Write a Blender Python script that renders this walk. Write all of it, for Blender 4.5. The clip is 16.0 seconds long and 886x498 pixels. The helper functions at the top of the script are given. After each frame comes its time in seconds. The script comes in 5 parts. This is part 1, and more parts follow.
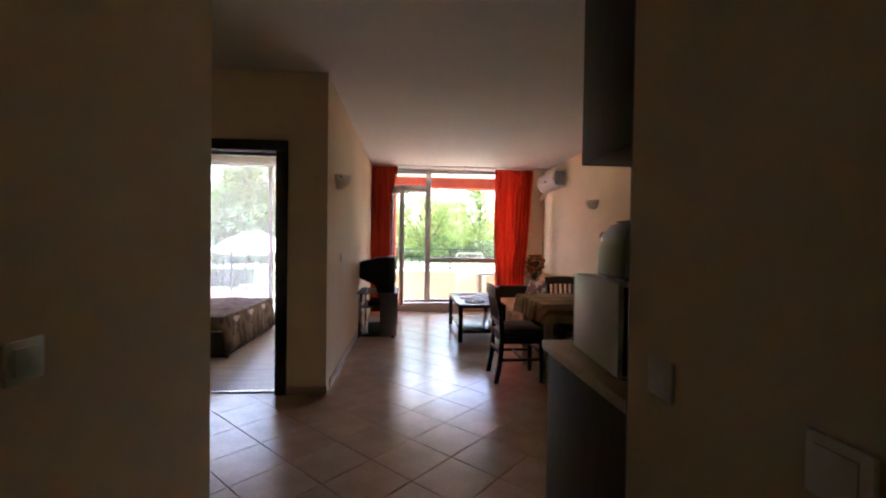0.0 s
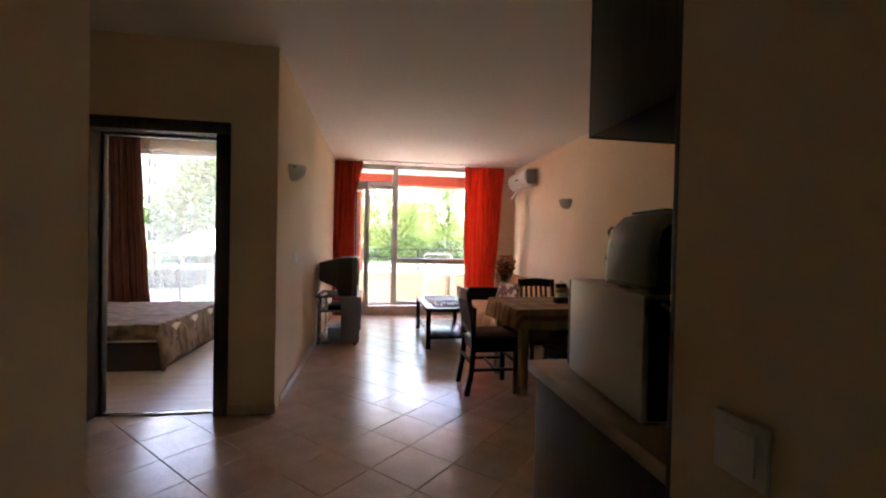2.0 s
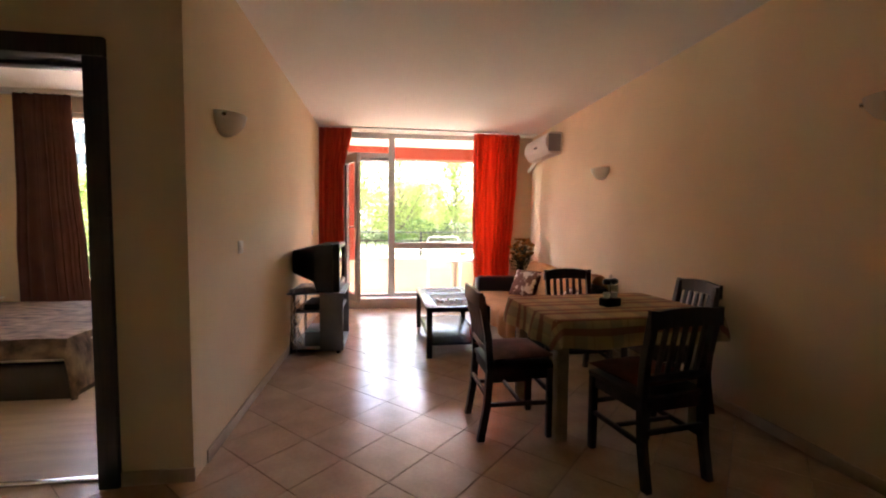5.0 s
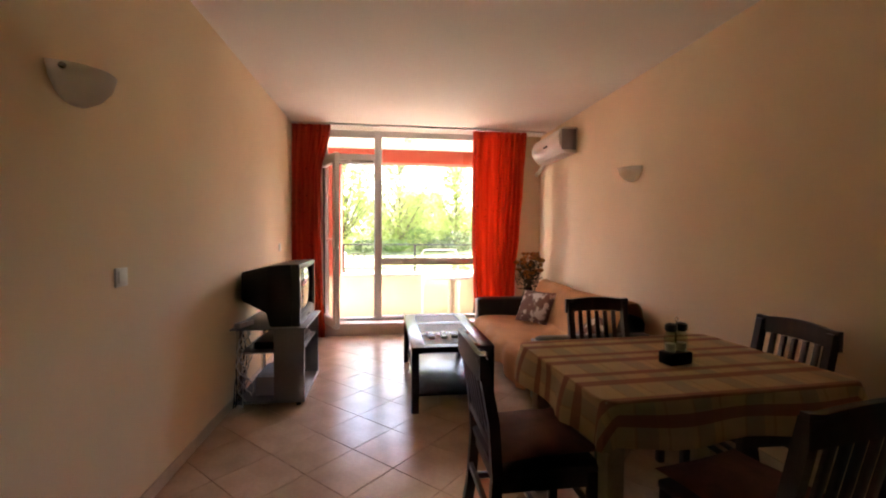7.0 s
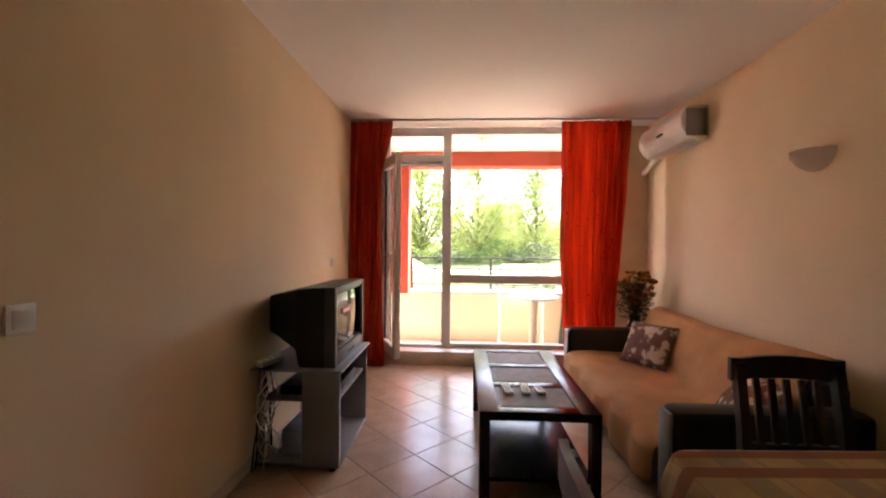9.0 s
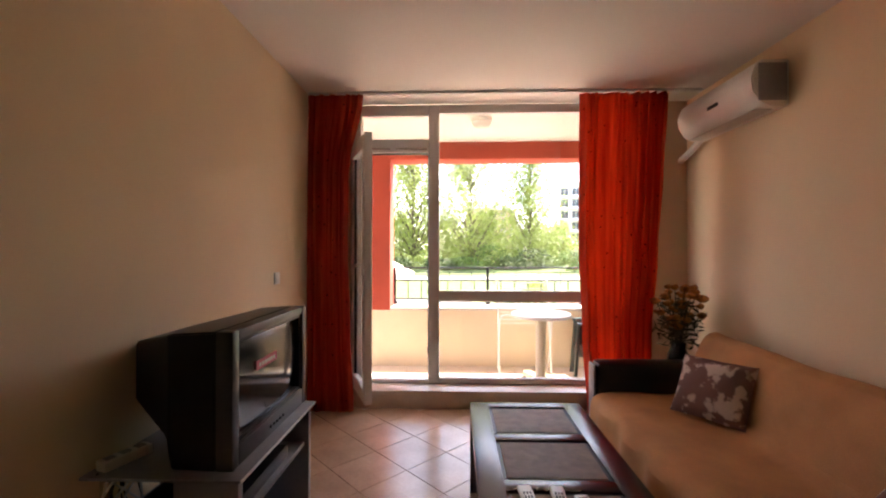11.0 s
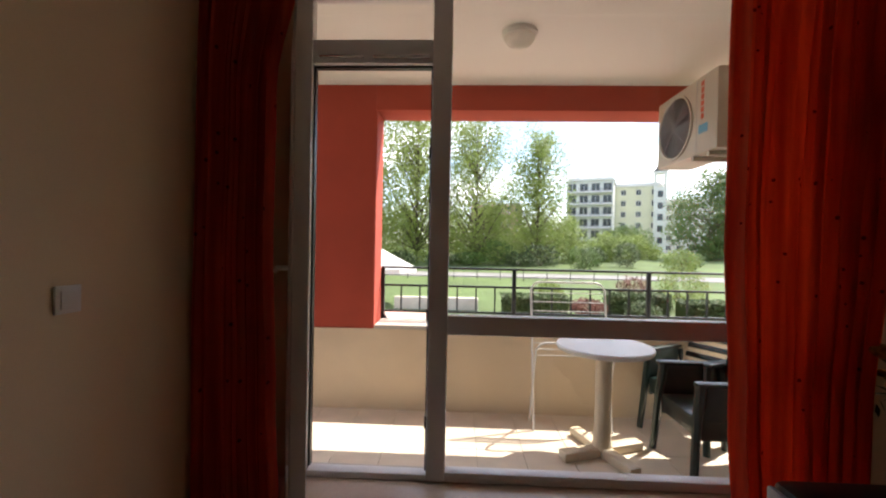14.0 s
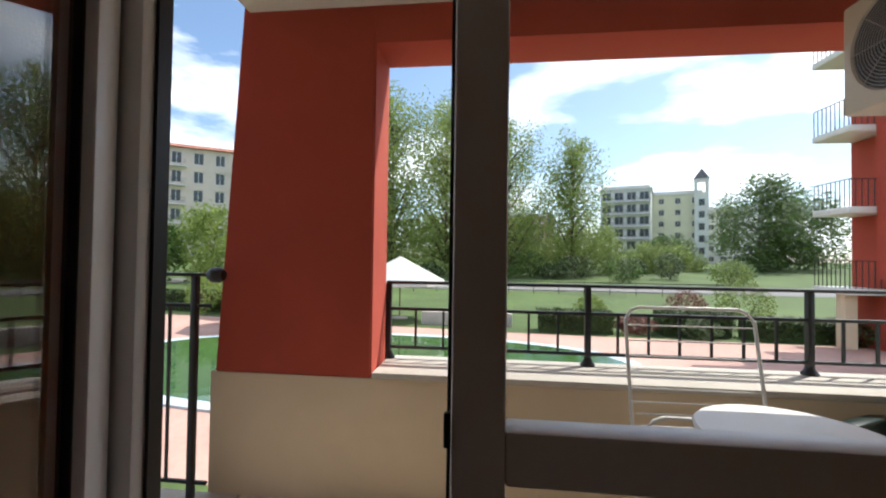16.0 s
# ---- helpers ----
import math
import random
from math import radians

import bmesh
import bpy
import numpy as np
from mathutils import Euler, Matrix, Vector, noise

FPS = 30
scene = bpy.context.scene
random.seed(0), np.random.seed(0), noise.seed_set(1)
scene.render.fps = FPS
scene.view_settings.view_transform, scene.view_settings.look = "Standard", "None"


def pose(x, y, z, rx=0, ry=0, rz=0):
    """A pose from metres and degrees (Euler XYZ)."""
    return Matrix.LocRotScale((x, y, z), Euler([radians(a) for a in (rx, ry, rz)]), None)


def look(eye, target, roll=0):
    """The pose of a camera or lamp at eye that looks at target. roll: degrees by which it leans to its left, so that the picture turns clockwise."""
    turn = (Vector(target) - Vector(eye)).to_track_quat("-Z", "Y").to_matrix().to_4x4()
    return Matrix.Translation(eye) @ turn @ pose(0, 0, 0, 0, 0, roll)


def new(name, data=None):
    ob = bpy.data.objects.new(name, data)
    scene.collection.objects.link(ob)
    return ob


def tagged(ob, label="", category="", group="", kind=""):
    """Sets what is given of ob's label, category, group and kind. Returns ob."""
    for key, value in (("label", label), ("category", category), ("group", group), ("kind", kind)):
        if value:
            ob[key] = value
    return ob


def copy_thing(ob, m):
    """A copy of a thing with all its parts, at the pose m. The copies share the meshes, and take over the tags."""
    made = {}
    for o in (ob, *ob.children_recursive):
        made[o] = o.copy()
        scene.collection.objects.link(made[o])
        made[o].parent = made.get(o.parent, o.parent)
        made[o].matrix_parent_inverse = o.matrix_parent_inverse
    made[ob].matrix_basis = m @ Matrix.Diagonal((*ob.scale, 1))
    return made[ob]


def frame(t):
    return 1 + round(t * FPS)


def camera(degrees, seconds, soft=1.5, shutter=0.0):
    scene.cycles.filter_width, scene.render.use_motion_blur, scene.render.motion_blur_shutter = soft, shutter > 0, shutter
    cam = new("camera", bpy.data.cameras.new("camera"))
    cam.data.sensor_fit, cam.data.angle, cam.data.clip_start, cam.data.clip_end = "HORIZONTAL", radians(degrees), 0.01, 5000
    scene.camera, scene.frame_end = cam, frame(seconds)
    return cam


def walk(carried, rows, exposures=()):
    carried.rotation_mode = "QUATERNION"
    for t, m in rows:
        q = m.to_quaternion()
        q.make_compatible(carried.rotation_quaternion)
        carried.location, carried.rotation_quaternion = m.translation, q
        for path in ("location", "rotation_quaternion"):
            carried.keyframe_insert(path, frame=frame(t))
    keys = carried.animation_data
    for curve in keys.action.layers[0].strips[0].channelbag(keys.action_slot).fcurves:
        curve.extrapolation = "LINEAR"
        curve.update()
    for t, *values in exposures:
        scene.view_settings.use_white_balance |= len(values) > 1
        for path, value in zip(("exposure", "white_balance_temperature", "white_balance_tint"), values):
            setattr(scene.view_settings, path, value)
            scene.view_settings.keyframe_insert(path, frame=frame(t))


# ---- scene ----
cam = camera(93.5, 16.0, soft=2.1)
PATH = [
    (0, (0.017, 0.03, 1.275), (0.185, 2.022, 1.243), 0.8),
    (0.5, (0.01, 0.044, 1.28), (0.211, 2.032, 1.214), 1.0),
    (1, (0.007, 0.107, 1.262), (0.272, 2.089, 1.201), 0.9),
    (1.5, (0.005, 0.214, 1.238), (0.308, 2.187, 1.125), 1.5),
    (2, (0.06, 0.371, 1.264), (0.379, 2.345, 1.237), 1.2),
    (2.5, (0.102, 0.49, 1.252), (0.49, 2.451, 1.178), 1.7),
    (3, (0.082, 0.647, 1.249), (0.387, 2.618, 1.111), 1.3),
    (3.5, (0.094, 0.859, 1.269), (0.385, 2.837, 1.234), 0.5),
    (4, (0.131, 1.035, 1.246), (0.454, 3.002, 1.093), 0.2),
    (4.5, (0.191, 1.239, 1.27), (0.392, 3.227, 1.199), -0.1),
    (5, (0.267, 1.427, 1.261), (0.55, 3.404, 1.146), 0.5),
    (7.5, (0.504, 2.542, 1.307), (0.775, 4.523, 1.267), 0.2),
    (8, (0.525, 2.767, 1.31), (0.526, 4.767, 1.295), 0.5),
    (10.5, (0.64, 3.878, 1.341), (0.515, 5.873, 1.309), 0.5),
    (11, (0.592, 4.175, 1.339), (0.529, 6.174, 1.348), -0.0),
    (11.5, (0.539, 4.443, 1.333), (0.386, 6.437, 1.284), -0.4),
    (12, (0.532, 4.74, 1.332), (0.285, 6.725, 1.38), 0.8),
    (12.5, (0.498, 5.021, 1.336), (0.296, 7.011, 1.346), 1.2),
    (13, (0.472, 5.282, 1.346), (0.398, 7.281, 1.345), -1.4),
    (13.5, (0.465, 5.567, 1.33), (0.348, 7.564, 1.321), -0.8),
    (14, (0.496, 5.851, 1.328), (0.414, 7.849, 1.311), 1.1),
    (14.5, (0.475, 6.193, 1.329), (0.508, 8.193, 1.352), 0.3),
    (15, (0.458, 6.518, 1.299), (0.396, 8.517, 1.272), 0.0),
    (15.5, (0.442, 6.858, 1.285), (0.206, 8.844, 1.303), 0.6),
    (16, (0.41, 7.186, 1.276), (0.185, 9.173, 1.316), 0.8),
]
EXPOSURES = [(0.0, 3.7, 5850, 18), (3.5, 4.1, 6450, 21), (5.0, 4.15, 6750, 22), (7.5, 3.95, 6950, 22), (10.5, 3.25, 7000, 22), (12.5, 2.4, 6900, 17), (14.0, 1.35, 6600, 13), (15.5, 0.75, 6300, 8), (16.0, 0.55, 6200, 7)]
walk(cam, [(t, look(eye, target, roll)) for t, eye, target, roll in PATH], EXPOSURES)

# ---- world and sun ----
SUN_DIR = Vector((0.60, 0.413, 1.0)).normalized()
world = bpy.data.worlds.new("world")
scene.world = world
world.use_nodes = True
wn, wl = world.node_tree.nodes, world.node_tree.links
bg = wn["Background"]
sky = wn.new("ShaderNodeTexSky")
sky.sky_type, sky.sun_disc = "NISHITA", False
sky.sun_elevation = math.asin(SUN_DIR.z)
sky.sun_rotation = math.atan2(SUN_DIR.x, SUN_DIR.y)
wco, wmap = wn.new("ShaderNodeTexCoord"), wn.new("ShaderNodeMapping")
wmap.inputs["Scale"].default_value = (1.6, 1.6, 5.0)
wnoise, wramp = wn.new("ShaderNodeTexNoise"), wn.new("ShaderNodeValToRGB")
wnoise.inputs["Scale"].default_value, wnoise.inputs["Detail"].default_value = 2.2, 7
wramp.color_ramp.elements[0].position, wramp.color_ramp.elements[1].position = 0.47, 0.66
wmix = wn.new("ShaderNodeMixRGB")
wmix.inputs[2].default_value = (9.5, 9.6, 9.8, 1)
wl.new(wco.outputs["Generated"], wmap.inputs["Vector"])
wl.new(wmap.outputs["Vector"], wnoise.inputs["Vector"])
wl.new(wnoise.outputs["Fac"], wramp.inputs["Fac"])
wl.new(wramp.outputs["Color"], wmix.inputs[0])
wl.new(sky.outputs["Color"], wmix.inputs[1])
wl.new(wmix.outputs["Color"], bg.inputs["Color"])
bg.inputs["Strength"].default_value = 0.15
sun = new("sun", bpy.data.lights.new("sun", "SUN"))
sun.data.energy, sun.data.angle, sun.data.color = 4.4, radians(0.5), (1.0, 0.95, 0.87)
sun.matrix_world = look((0, 0, 40), Vector((0, 0, 40)) - SUN_DIR)


# ---- materials ----
def material(name, color, rough=0.6, metal=0.0, vary=0.12, scale=3.0, grain=60.0, bump=0.08, dist=0.002, random_tint=0.0,
             color2=None, spec=0.5, translucent=0.0, stretch=(1, 1, 1), coat=0.0):
    """A surface with a base colour varied at two scales, and a fine relief."""
    m = bpy.data.materials.new(name)
    m.use_nodes = True
    n, l = m.node_tree.nodes, m.node_tree.links
    p = n["Principled BSDF"]
    co, mp = n.new("ShaderNodeTexCoord"), n.new("ShaderNodeMapping")
    mp.inputs["Scale"].default_value = stretch
    l.new(co.outputs["Object"], mp.inputs["Vector"])
    big, fine = n.new("ShaderNodeTexNoise"), n.new("ShaderNodeTexNoise")
    big.inputs["Scale"].default_value, big.inputs["Detail"].default_value = scale, 5
    fine.inputs["Scale"].default_value, fine.inputs["Detail"].default_value = grain, 4
    for q in (big, fine):
        l.new(mp.outputs["Vector"], q.inputs["Vector"])
    mix = n.new("ShaderNodeMixRGB")
    c2 = color2 or tuple(c * (1 - 2.2 * vary) for c in color)
    mix.inputs[1].default_value, mix.inputs[2].default_value = (*c2, 1), (*color, 1)
    rp = n.new("ShaderNodeValToRGB")
    rp.color_ramp.elements[0].position, rp.color_ramp.elements[1].position = 0.32, 0.68
    l.new(big.outputs["Fac"], rp.inputs["Fac"])
    l.new(rp.outputs["Color"], mix.inputs[0])
    ov = n.new("ShaderNodeMixRGB")
    ov.blend_type, ov.inputs[0].default_value = "OVERLAY", min(1.0, vary * 1.5)
    l.new(mix.outputs["Color"], ov.inputs[1])
    l.new(fine.outputs["Fac"], ov.inputs[2])
    out = ov.outputs["Color"]
    if random_tint:
        info, hs, mr = n.new("ShaderNodeObjectInfo"), n.new("ShaderNodeHueSaturation"), n.new("ShaderNodeMapRange")
        mr.inputs["To Min"].default_value, mr.inputs["To Max"].default_value = 1 - random_tint, 1 + random_tint
        l.new(info.outputs["Random"], mr.inputs["Value"])
        l.new(mr.outputs["Result"], hs.inputs["Value"])
        l.new(out, hs.inputs["Color"])
        out = hs.outputs["Color"]
    l.new(out, p.inputs["Base Color"])
    p.inputs["Roughness"].default_value, p.inputs["Metallic"].default_value = rough, metal
    p.inputs["Specular IOR Level"].default_value = spec
    p.inputs["Coat Weight"].default_value = coat
    if bump:
        b = n.new("ShaderNodeBump")
        b.inputs["Strength"].default_value, b.inputs["Distance"].default_value = bump, dist
        l.new(fine.outputs["Fac"], b.inputs["Height"])
        l.new(b.outputs["Normal"], p.inputs["Normal"])
    if translucent:
        tr, ms = n.new("ShaderNodeBsdfTranslucent"), n.new("ShaderNodeMixShader")
        ms.inputs[0].default_value = translucent
        l.new(out, tr.inputs["Color"])
        l.new(p.outputs["BSDF"], ms.inputs[1])
        l.new(tr.outputs["BSDF"], ms.inputs[2])
        l.new(ms.outputs["Shader"], n["Material Output"].inputs["Surface"])
    return m


def clear_pane(name, tint=(1, 1, 1), gloss=0.06):
    """Thin clear sheet: light goes straight through, with a weak mirror on top."""
    m = bpy.data.materials.new(name)
    m.use_nodes = True
    n, l = m.node_tree.nodes, m.node_tree.links
    t, g = n.new("ShaderNodeBsdfTransparent"), n.new("ShaderNodeBsdfGlossy")
    x, fr, pw, ma = n.new("ShaderNodeMixShader"), n.new("ShaderNodeLayerWeight"), n.new("ShaderNodeMath"), n.new("ShaderNodeMath")
    t.inputs["Color"].default_value = (*tint, 1)
    g.inputs["Roughness"].default_value = 0.01
    pw.operation, ma.operation = "POWER", "MULTIPLY_ADD"
    pw.inputs[1].default_value, ma.inputs[1].default_value, ma.inputs[2].default_value = 4.0, 0.75, gloss * 0.5
    l.new(fr.outputs["Facing"], pw.inputs[0])
    l.new(pw.outputs[0], ma.inputs[0])
    l.new(ma.outputs[0], x.inputs[0])
    l.new(t.outputs["BSDF"], x.inputs[1])
    l.new(g.outputs["BSDF"], x.inputs[2])
    l.new(x.outputs["Shader"], n["Material Output"].inputs["Surface"])
    return m


M_WALL = material("cream wall paint", (0.82, 0.65, 0.43), 0.85, vary=0.04, scale=1.3, grain=140, bump=0.12)
M_CEIL = material("white ceiling paint", (0.85, 0.81, 0.75), 0.9, vary=0.02, scale=1.0, grain=120, bump=0.08)
M_TILE = material("glazed terracotta beige tile", (0.60, 0.42, 0.30), 0.22, vary=0.09, scale=5, grain=45, bump=0.04, random_tint=0.05)
M_GROUT = material("pale grey grout", (0.52, 0.42, 0.35), 0.9, vary=0.1)
M_PLINTH = material("beige tile skirting", (0.68, 0.54, 0.42), 0.3, vary=0.08, scale=4, grain=40)
M_WENGE = material("dark wenge laminate", (0.045, 0.028, 0.020), 0.42, vary=0.25, scale=4, grain=30, stretch=(14, 14, 1), bump=0.1)
M_CHAIR = material("dark stained wood", (0.040, 0.022, 0.016), 0.38, vary=0.25, scale=5, grain=40, stretch=(6, 6, 1), bump=0.08)
M_BLACKWOOD = material("black brown lacquered wood", (0.030, 0.022, 0.024), 0.25, vary=0.2, scale=4, grain=40, stretch=(8, 1, 8), bump=0.05)
M_COUNTER = material("beige laminate worktop", (0.52, 0.38, 0.25), 0.4, vary=0.12, scale=8, grain=90, bump=0.03)
M_PVC = material("white pvc window frame", (0.78, 0.76, 0.74), 0.35, vary=0.02, scale=2, grain=40, bump=0.02)
M_WHITE = material("white plastic", (0.78, 0.76, 0.71), 0.35, vary=0.03, scale=6, bump=0.02)
M_OFFWHITE = material("light grey metal housing", (0.62, 0.60, 0.56), 0.4, vary=0.05, scale=6, bump=0.02)
M_UNIT = material("plain beige metal housing", (0.56, 0.50, 0.42), 0.45, vary=0.06, scale=5, bump=0.03)
M_BLACK = material("black plastic", (0.014, 0.014, 0.016), 0.42, vary=0.15, scale=8, grain=120, bump=0.1, spec=0.35)
M_GREYPLASTIC = material("silver grey plastic", (0.30, 0.30, 0.32), 0.35, metal=0.2, vary=0.08, scale=6)
M_BEZEL = material("dark grey television frame", (0.06, 0.058, 0.06), 0.35, vary=0.08, scale=6)
M_STAND = material("silver grey board", (0.26, 0.26, 0.28), 0.45, vary=0.08, scale=5, grain=80)
M_SCREEN = material("dark picture tube", (0.012, 0.014, 0.016), 0.08, vary=0.05, bump=0.0, spec=0.35)
M_RED = material("brick red facade plaster", (0.44, 0.068, 0.038), 0.85, vary=0.07, scale=2, grain=160, bump=0.35, dist=0.004)
M_CREAMOUT = material("cream facade plaster", (0.72, 0.58, 0.40), 0.85, vary=0.05, scale=2, grain=160, bump=0.3, dist=0.004)
M_BALTILE = material("pale sand balcony tile", (0.70, 0.60, 0.47), 0.35, vary=0.06, scale=5, grain=60, random_tint=0.03)
M_IRON = material("black painted iron", (0.025, 0.025, 0.028), 0.42, vary=0.15, scale=10)
M_RACK = material("white coated wire", (0.72, 0.71, 0.68), 0.35, vary=0.04)
M_PLASTICBEIGE = material("cream moulded plastic", (0.62, 0.52, 0.37), 0.4, vary=0.05, scale=7)
M_PLASTICGREEN = material("dark green moulded plastic", (0.012, 0.030, 0.026), 0.3, vary=0.1, scale=7)
M_SOFA = material("tan plush throw", (0.54, 0.265, 0.105), 0.9, vary=0.12, scale=4, grain=220, bump=0.4, dist=0.004)
M_LEATHER = material("black leather", (0.020, 0.018, 0.018), 0.35, vary=0.15, scale=6, grain=180, bump=0.25)
M_CUSHION = material("dark red cushion cloth", (0.20, 0.07, 0.045), 0.9, vary=0.2, scale=12, grain=200, bump=0.4)
M_PANEL = material("brown woven panel", (0.27, 0.19, 0.13), 0.6, vary=0.15, scale=20, grain=260, bump=0.3)
M_BEDBASE = material("dark brown bed base", (0.05, 0.032, 0.025), 0.6, vary=0.15)
M_LAMINATE = material("pale oak laminate", (0.50, 0.40, 0.31), 0.35, vary=0.12, scale=2, grain=30, stretch=(1, 8, 1))
M_BROWNCURT = material("brown curtain cloth", (0.16, 0.055, 0.035), 0.9, vary=0.1, scale=6, grain=200, translucent=0.3)
M_PILLOWCASE = material("cream pillow linen", (0.68, 0.60, 0.50), 0.9, vary=0.06, scale=6, grain=160, bump=0.3)
M_GLASS = clear_pane("window glass")
M_TINTGLASS = clear_pane("greenish table glass", (0.86, 0.95, 0.90))
M_SHADE = material("frosted white glass shade", (0.92, 0.90, 0.86), 0.4, vary=0.02, scale=6, translucent=0.8)
M_CHROME = material("brushed chrome", (0.62, 0.62, 0.62), 0.22, metal=1.0, vary=0.05)
M_GRASS = material("lawn grass", (0.095, 0.145, 0.034), 0.9, vary=0.25, scale=0.22, grain=5, bump=0.6, dist=0.05, color2=(0.055, 0.085, 0.022))
M_PAVE = material("pink paving", (0.56, 0.33, 0.26), 0.8, vary=0.1, scale=0.5, grain=6)
M_ROAD = material("pale asphalt", (0.22, 0.21, 0.20), 0.85, vary=0.1, scale=0.3, grain=5)
M_WATER = material("green pool water", (0.05, 0.12, 0.035), 0.05, vary=0.1, scale=0.6, grain=2.5, bump=0.15, dist=0.02)
M_POOLRIM = material("pale blue pool rim", (0.50, 0.58, 0.62), 0.6, vary=0.05, scale=2)
M_LEAF = material("fresh green leaves", (0.35, 0.42, 0.12), 0.55, vary=0.16, scale=0.6, grain=7, bump=0, color2=(0.23, 0.31, 0.08), translucent=0.68)
M_LEAFDARK = material("deep green leaves", (0.15, 0.25, 0.055), 0.6, vary=0.25, scale=0.7, grain=7, bump=0, translucent=0.5)
M_HEDGE = material("clipped hedge leaves", (0.075, 0.12, 0.028), 0.7, vary=0.25, scale=2, grain=9, bump=0, translucent=0.2)
M_REDBUSH = material("reddish shrub leaves", (0.24, 0.09, 0.06), 0.7, vary=0.25, scale=2, grain=9, bump=0, translucent=0.2)
M_BARK = material("grey bark", (0.20, 0.16, 0.12), 0.9, vary=0.25, scale=3, grain=14, bump=0.5, dist=0.02)
M_CANVAS = material("white parasol canvas", (0.80, 0.78, 0.73), 0.8, vary=0.04, scale=2, translucent=0.3)
M_YELLOWB = material("pale yellow render", (0.76, 0.73, 0.54), 0.9, vary=0.06, scale=0.3, grain=3)
M_GREYB = material("grey white render", (0.74, 0.73, 0.70), 0.9, vary=0.06, scale=0.3, grain=3)
M_PINKB = material("salmon render", (0.58, 0.36, 0.28), 0.9, vary=0.06, scale=0.3, grain=3)
M_BEIGEB = material("beige render", (0.72, 0.62, 0.53), 0.9, vary=0.06, scale=0.3, grain=3)
M_ROOFTILE = material("red roof tiles", (0.38, 0.14, 0.08), 0.8, vary=0.2, scale=0.6, grain=5)
M_WINDARK = material("dark far window", (0.09, 0.10, 0.11), 0.15, vary=0.15, scale=0.5, bump=0)
M_STRAW = material("dried flower heads", (0.58, 0.25, 0.06), 0.9, vary=0.3, scale=30, grain=120)
M_STEM = material("dried stems", (0.10, 0.085, 0.04), 0.9, vary=0.2, scale=20)
M_VASE = material("dark glazed vase", (0.05, 0.03, 0.025), 0.25, vary=0.2, scale=8)
M_PINK = material("pink label", (0.62, 0.10, 0.17), 0.5, vary=0.04, bump=0)
M_ORANGEMARK = material("red print", (0.60, 0.10, 0.05), 0.5, vary=0.04, bump=0)
M_BLUEMARK = material("blue print", (0.12, 0.34, 0.50), 0.5, vary=0.04, bump=0)
M_BOX = material("blue grey carton", (0.33, 0.38, 0.48), 0.7, vary=0.08, scale=8)
M_OVEN = material("white enamel housing", (0.80, 0.77, 0.71), 0.35, vary=0.03, scale=5)
M_TOAST = material("olive steel toaster", (0.13, 0.135, 0.085), 0.3, metal=0.2, vary=0.1)
M_CONCRETE = material("pale concrete", (0.55, 0.50, 0.43), 0.9, vary=0.1, scale=2, grain=40)


def wave_mix(m, scale, axis, color, width, offset=0.0, fac=1.0):
    """Lay stripes of a second colour over the base colour of m."""
    n, l = m.node_tree.nodes, m.node_tree.links
    p = n["Principled BSDF"]
    src = p.inputs["Base Color"].links[0].from_socket
    co = n.new("ShaderNodeTexCoord")
    sep = n.new("ShaderNodeSeparateXYZ")
    l.new(co.outputs["UV"], sep.inputs["Vector"])
    mul, fr, lt = n.new("ShaderNodeMath"), n.new("ShaderNodeMath"), n.new("ShaderNodeMath")
    mul.operation, fr.operation, lt.operation = "MULTIPLY_ADD", "FRACT", "LESS_THAN"
    mul.inputs[2].default_value = offset
    mul.inputs[1].default_value, lt.inputs[1].default_value = scale, width
    l.new(sep.outputs[axis], mul.inputs[0])
    l.new(mul.outputs[0], fr.inputs[0])
    l.new(fr.outputs[0], lt.inputs[0])
    k = n.new("ShaderNodeMath")
    k.operation = "MULTIPLY"
    k.inputs[1].default_value = fac
    l.new(lt.outputs[0], k.inputs[0])
    mix = n.new("ShaderNodeMixRGB")
    mix.inputs[2].default_value = (*color, 1)
    l.new(k.outputs[0], mix.inputs[0])
    l.new(src, mix.inputs[1])
    l.new(mix.outputs["Color"], p.inputs["Base Color"])
    return m


M_CLOTH = material("checked tablecloth cotton", (0.62, 0.44, 0.24), 0.9, vary=0.08, scale=6, grain=240, bump=0.3)
wave_mix(M_CLOTH, 4.4, 0, (0.33, 0.28, 0.19), 0.33, fac=0.6)
wave_mix(M_CLOTH, 8.8, 0, (0.40, 0.22, 0.11), 0.09, 0.05, fac=0.45)
wave_mix(M_CLOTH, 3.9, 1, (0.30, 0.11, 0.07), 0.19, 0.0, fac=0.85)
wave_mix(M_CLOTH, 3.9, 1, (0.30, 0.11, 0.07), 0.15, 0.62, fac=0.85)
M_REDCURT = material("orange red curtain cloth", (0.76, 0.16, 0.065), 0.85, vary=0.12, scale=7, grain=220, bump=0.2, translucent=0.72, stretch=(3.5, 3.5, 0.18), color2=(0.54, 0.078, 0.04))


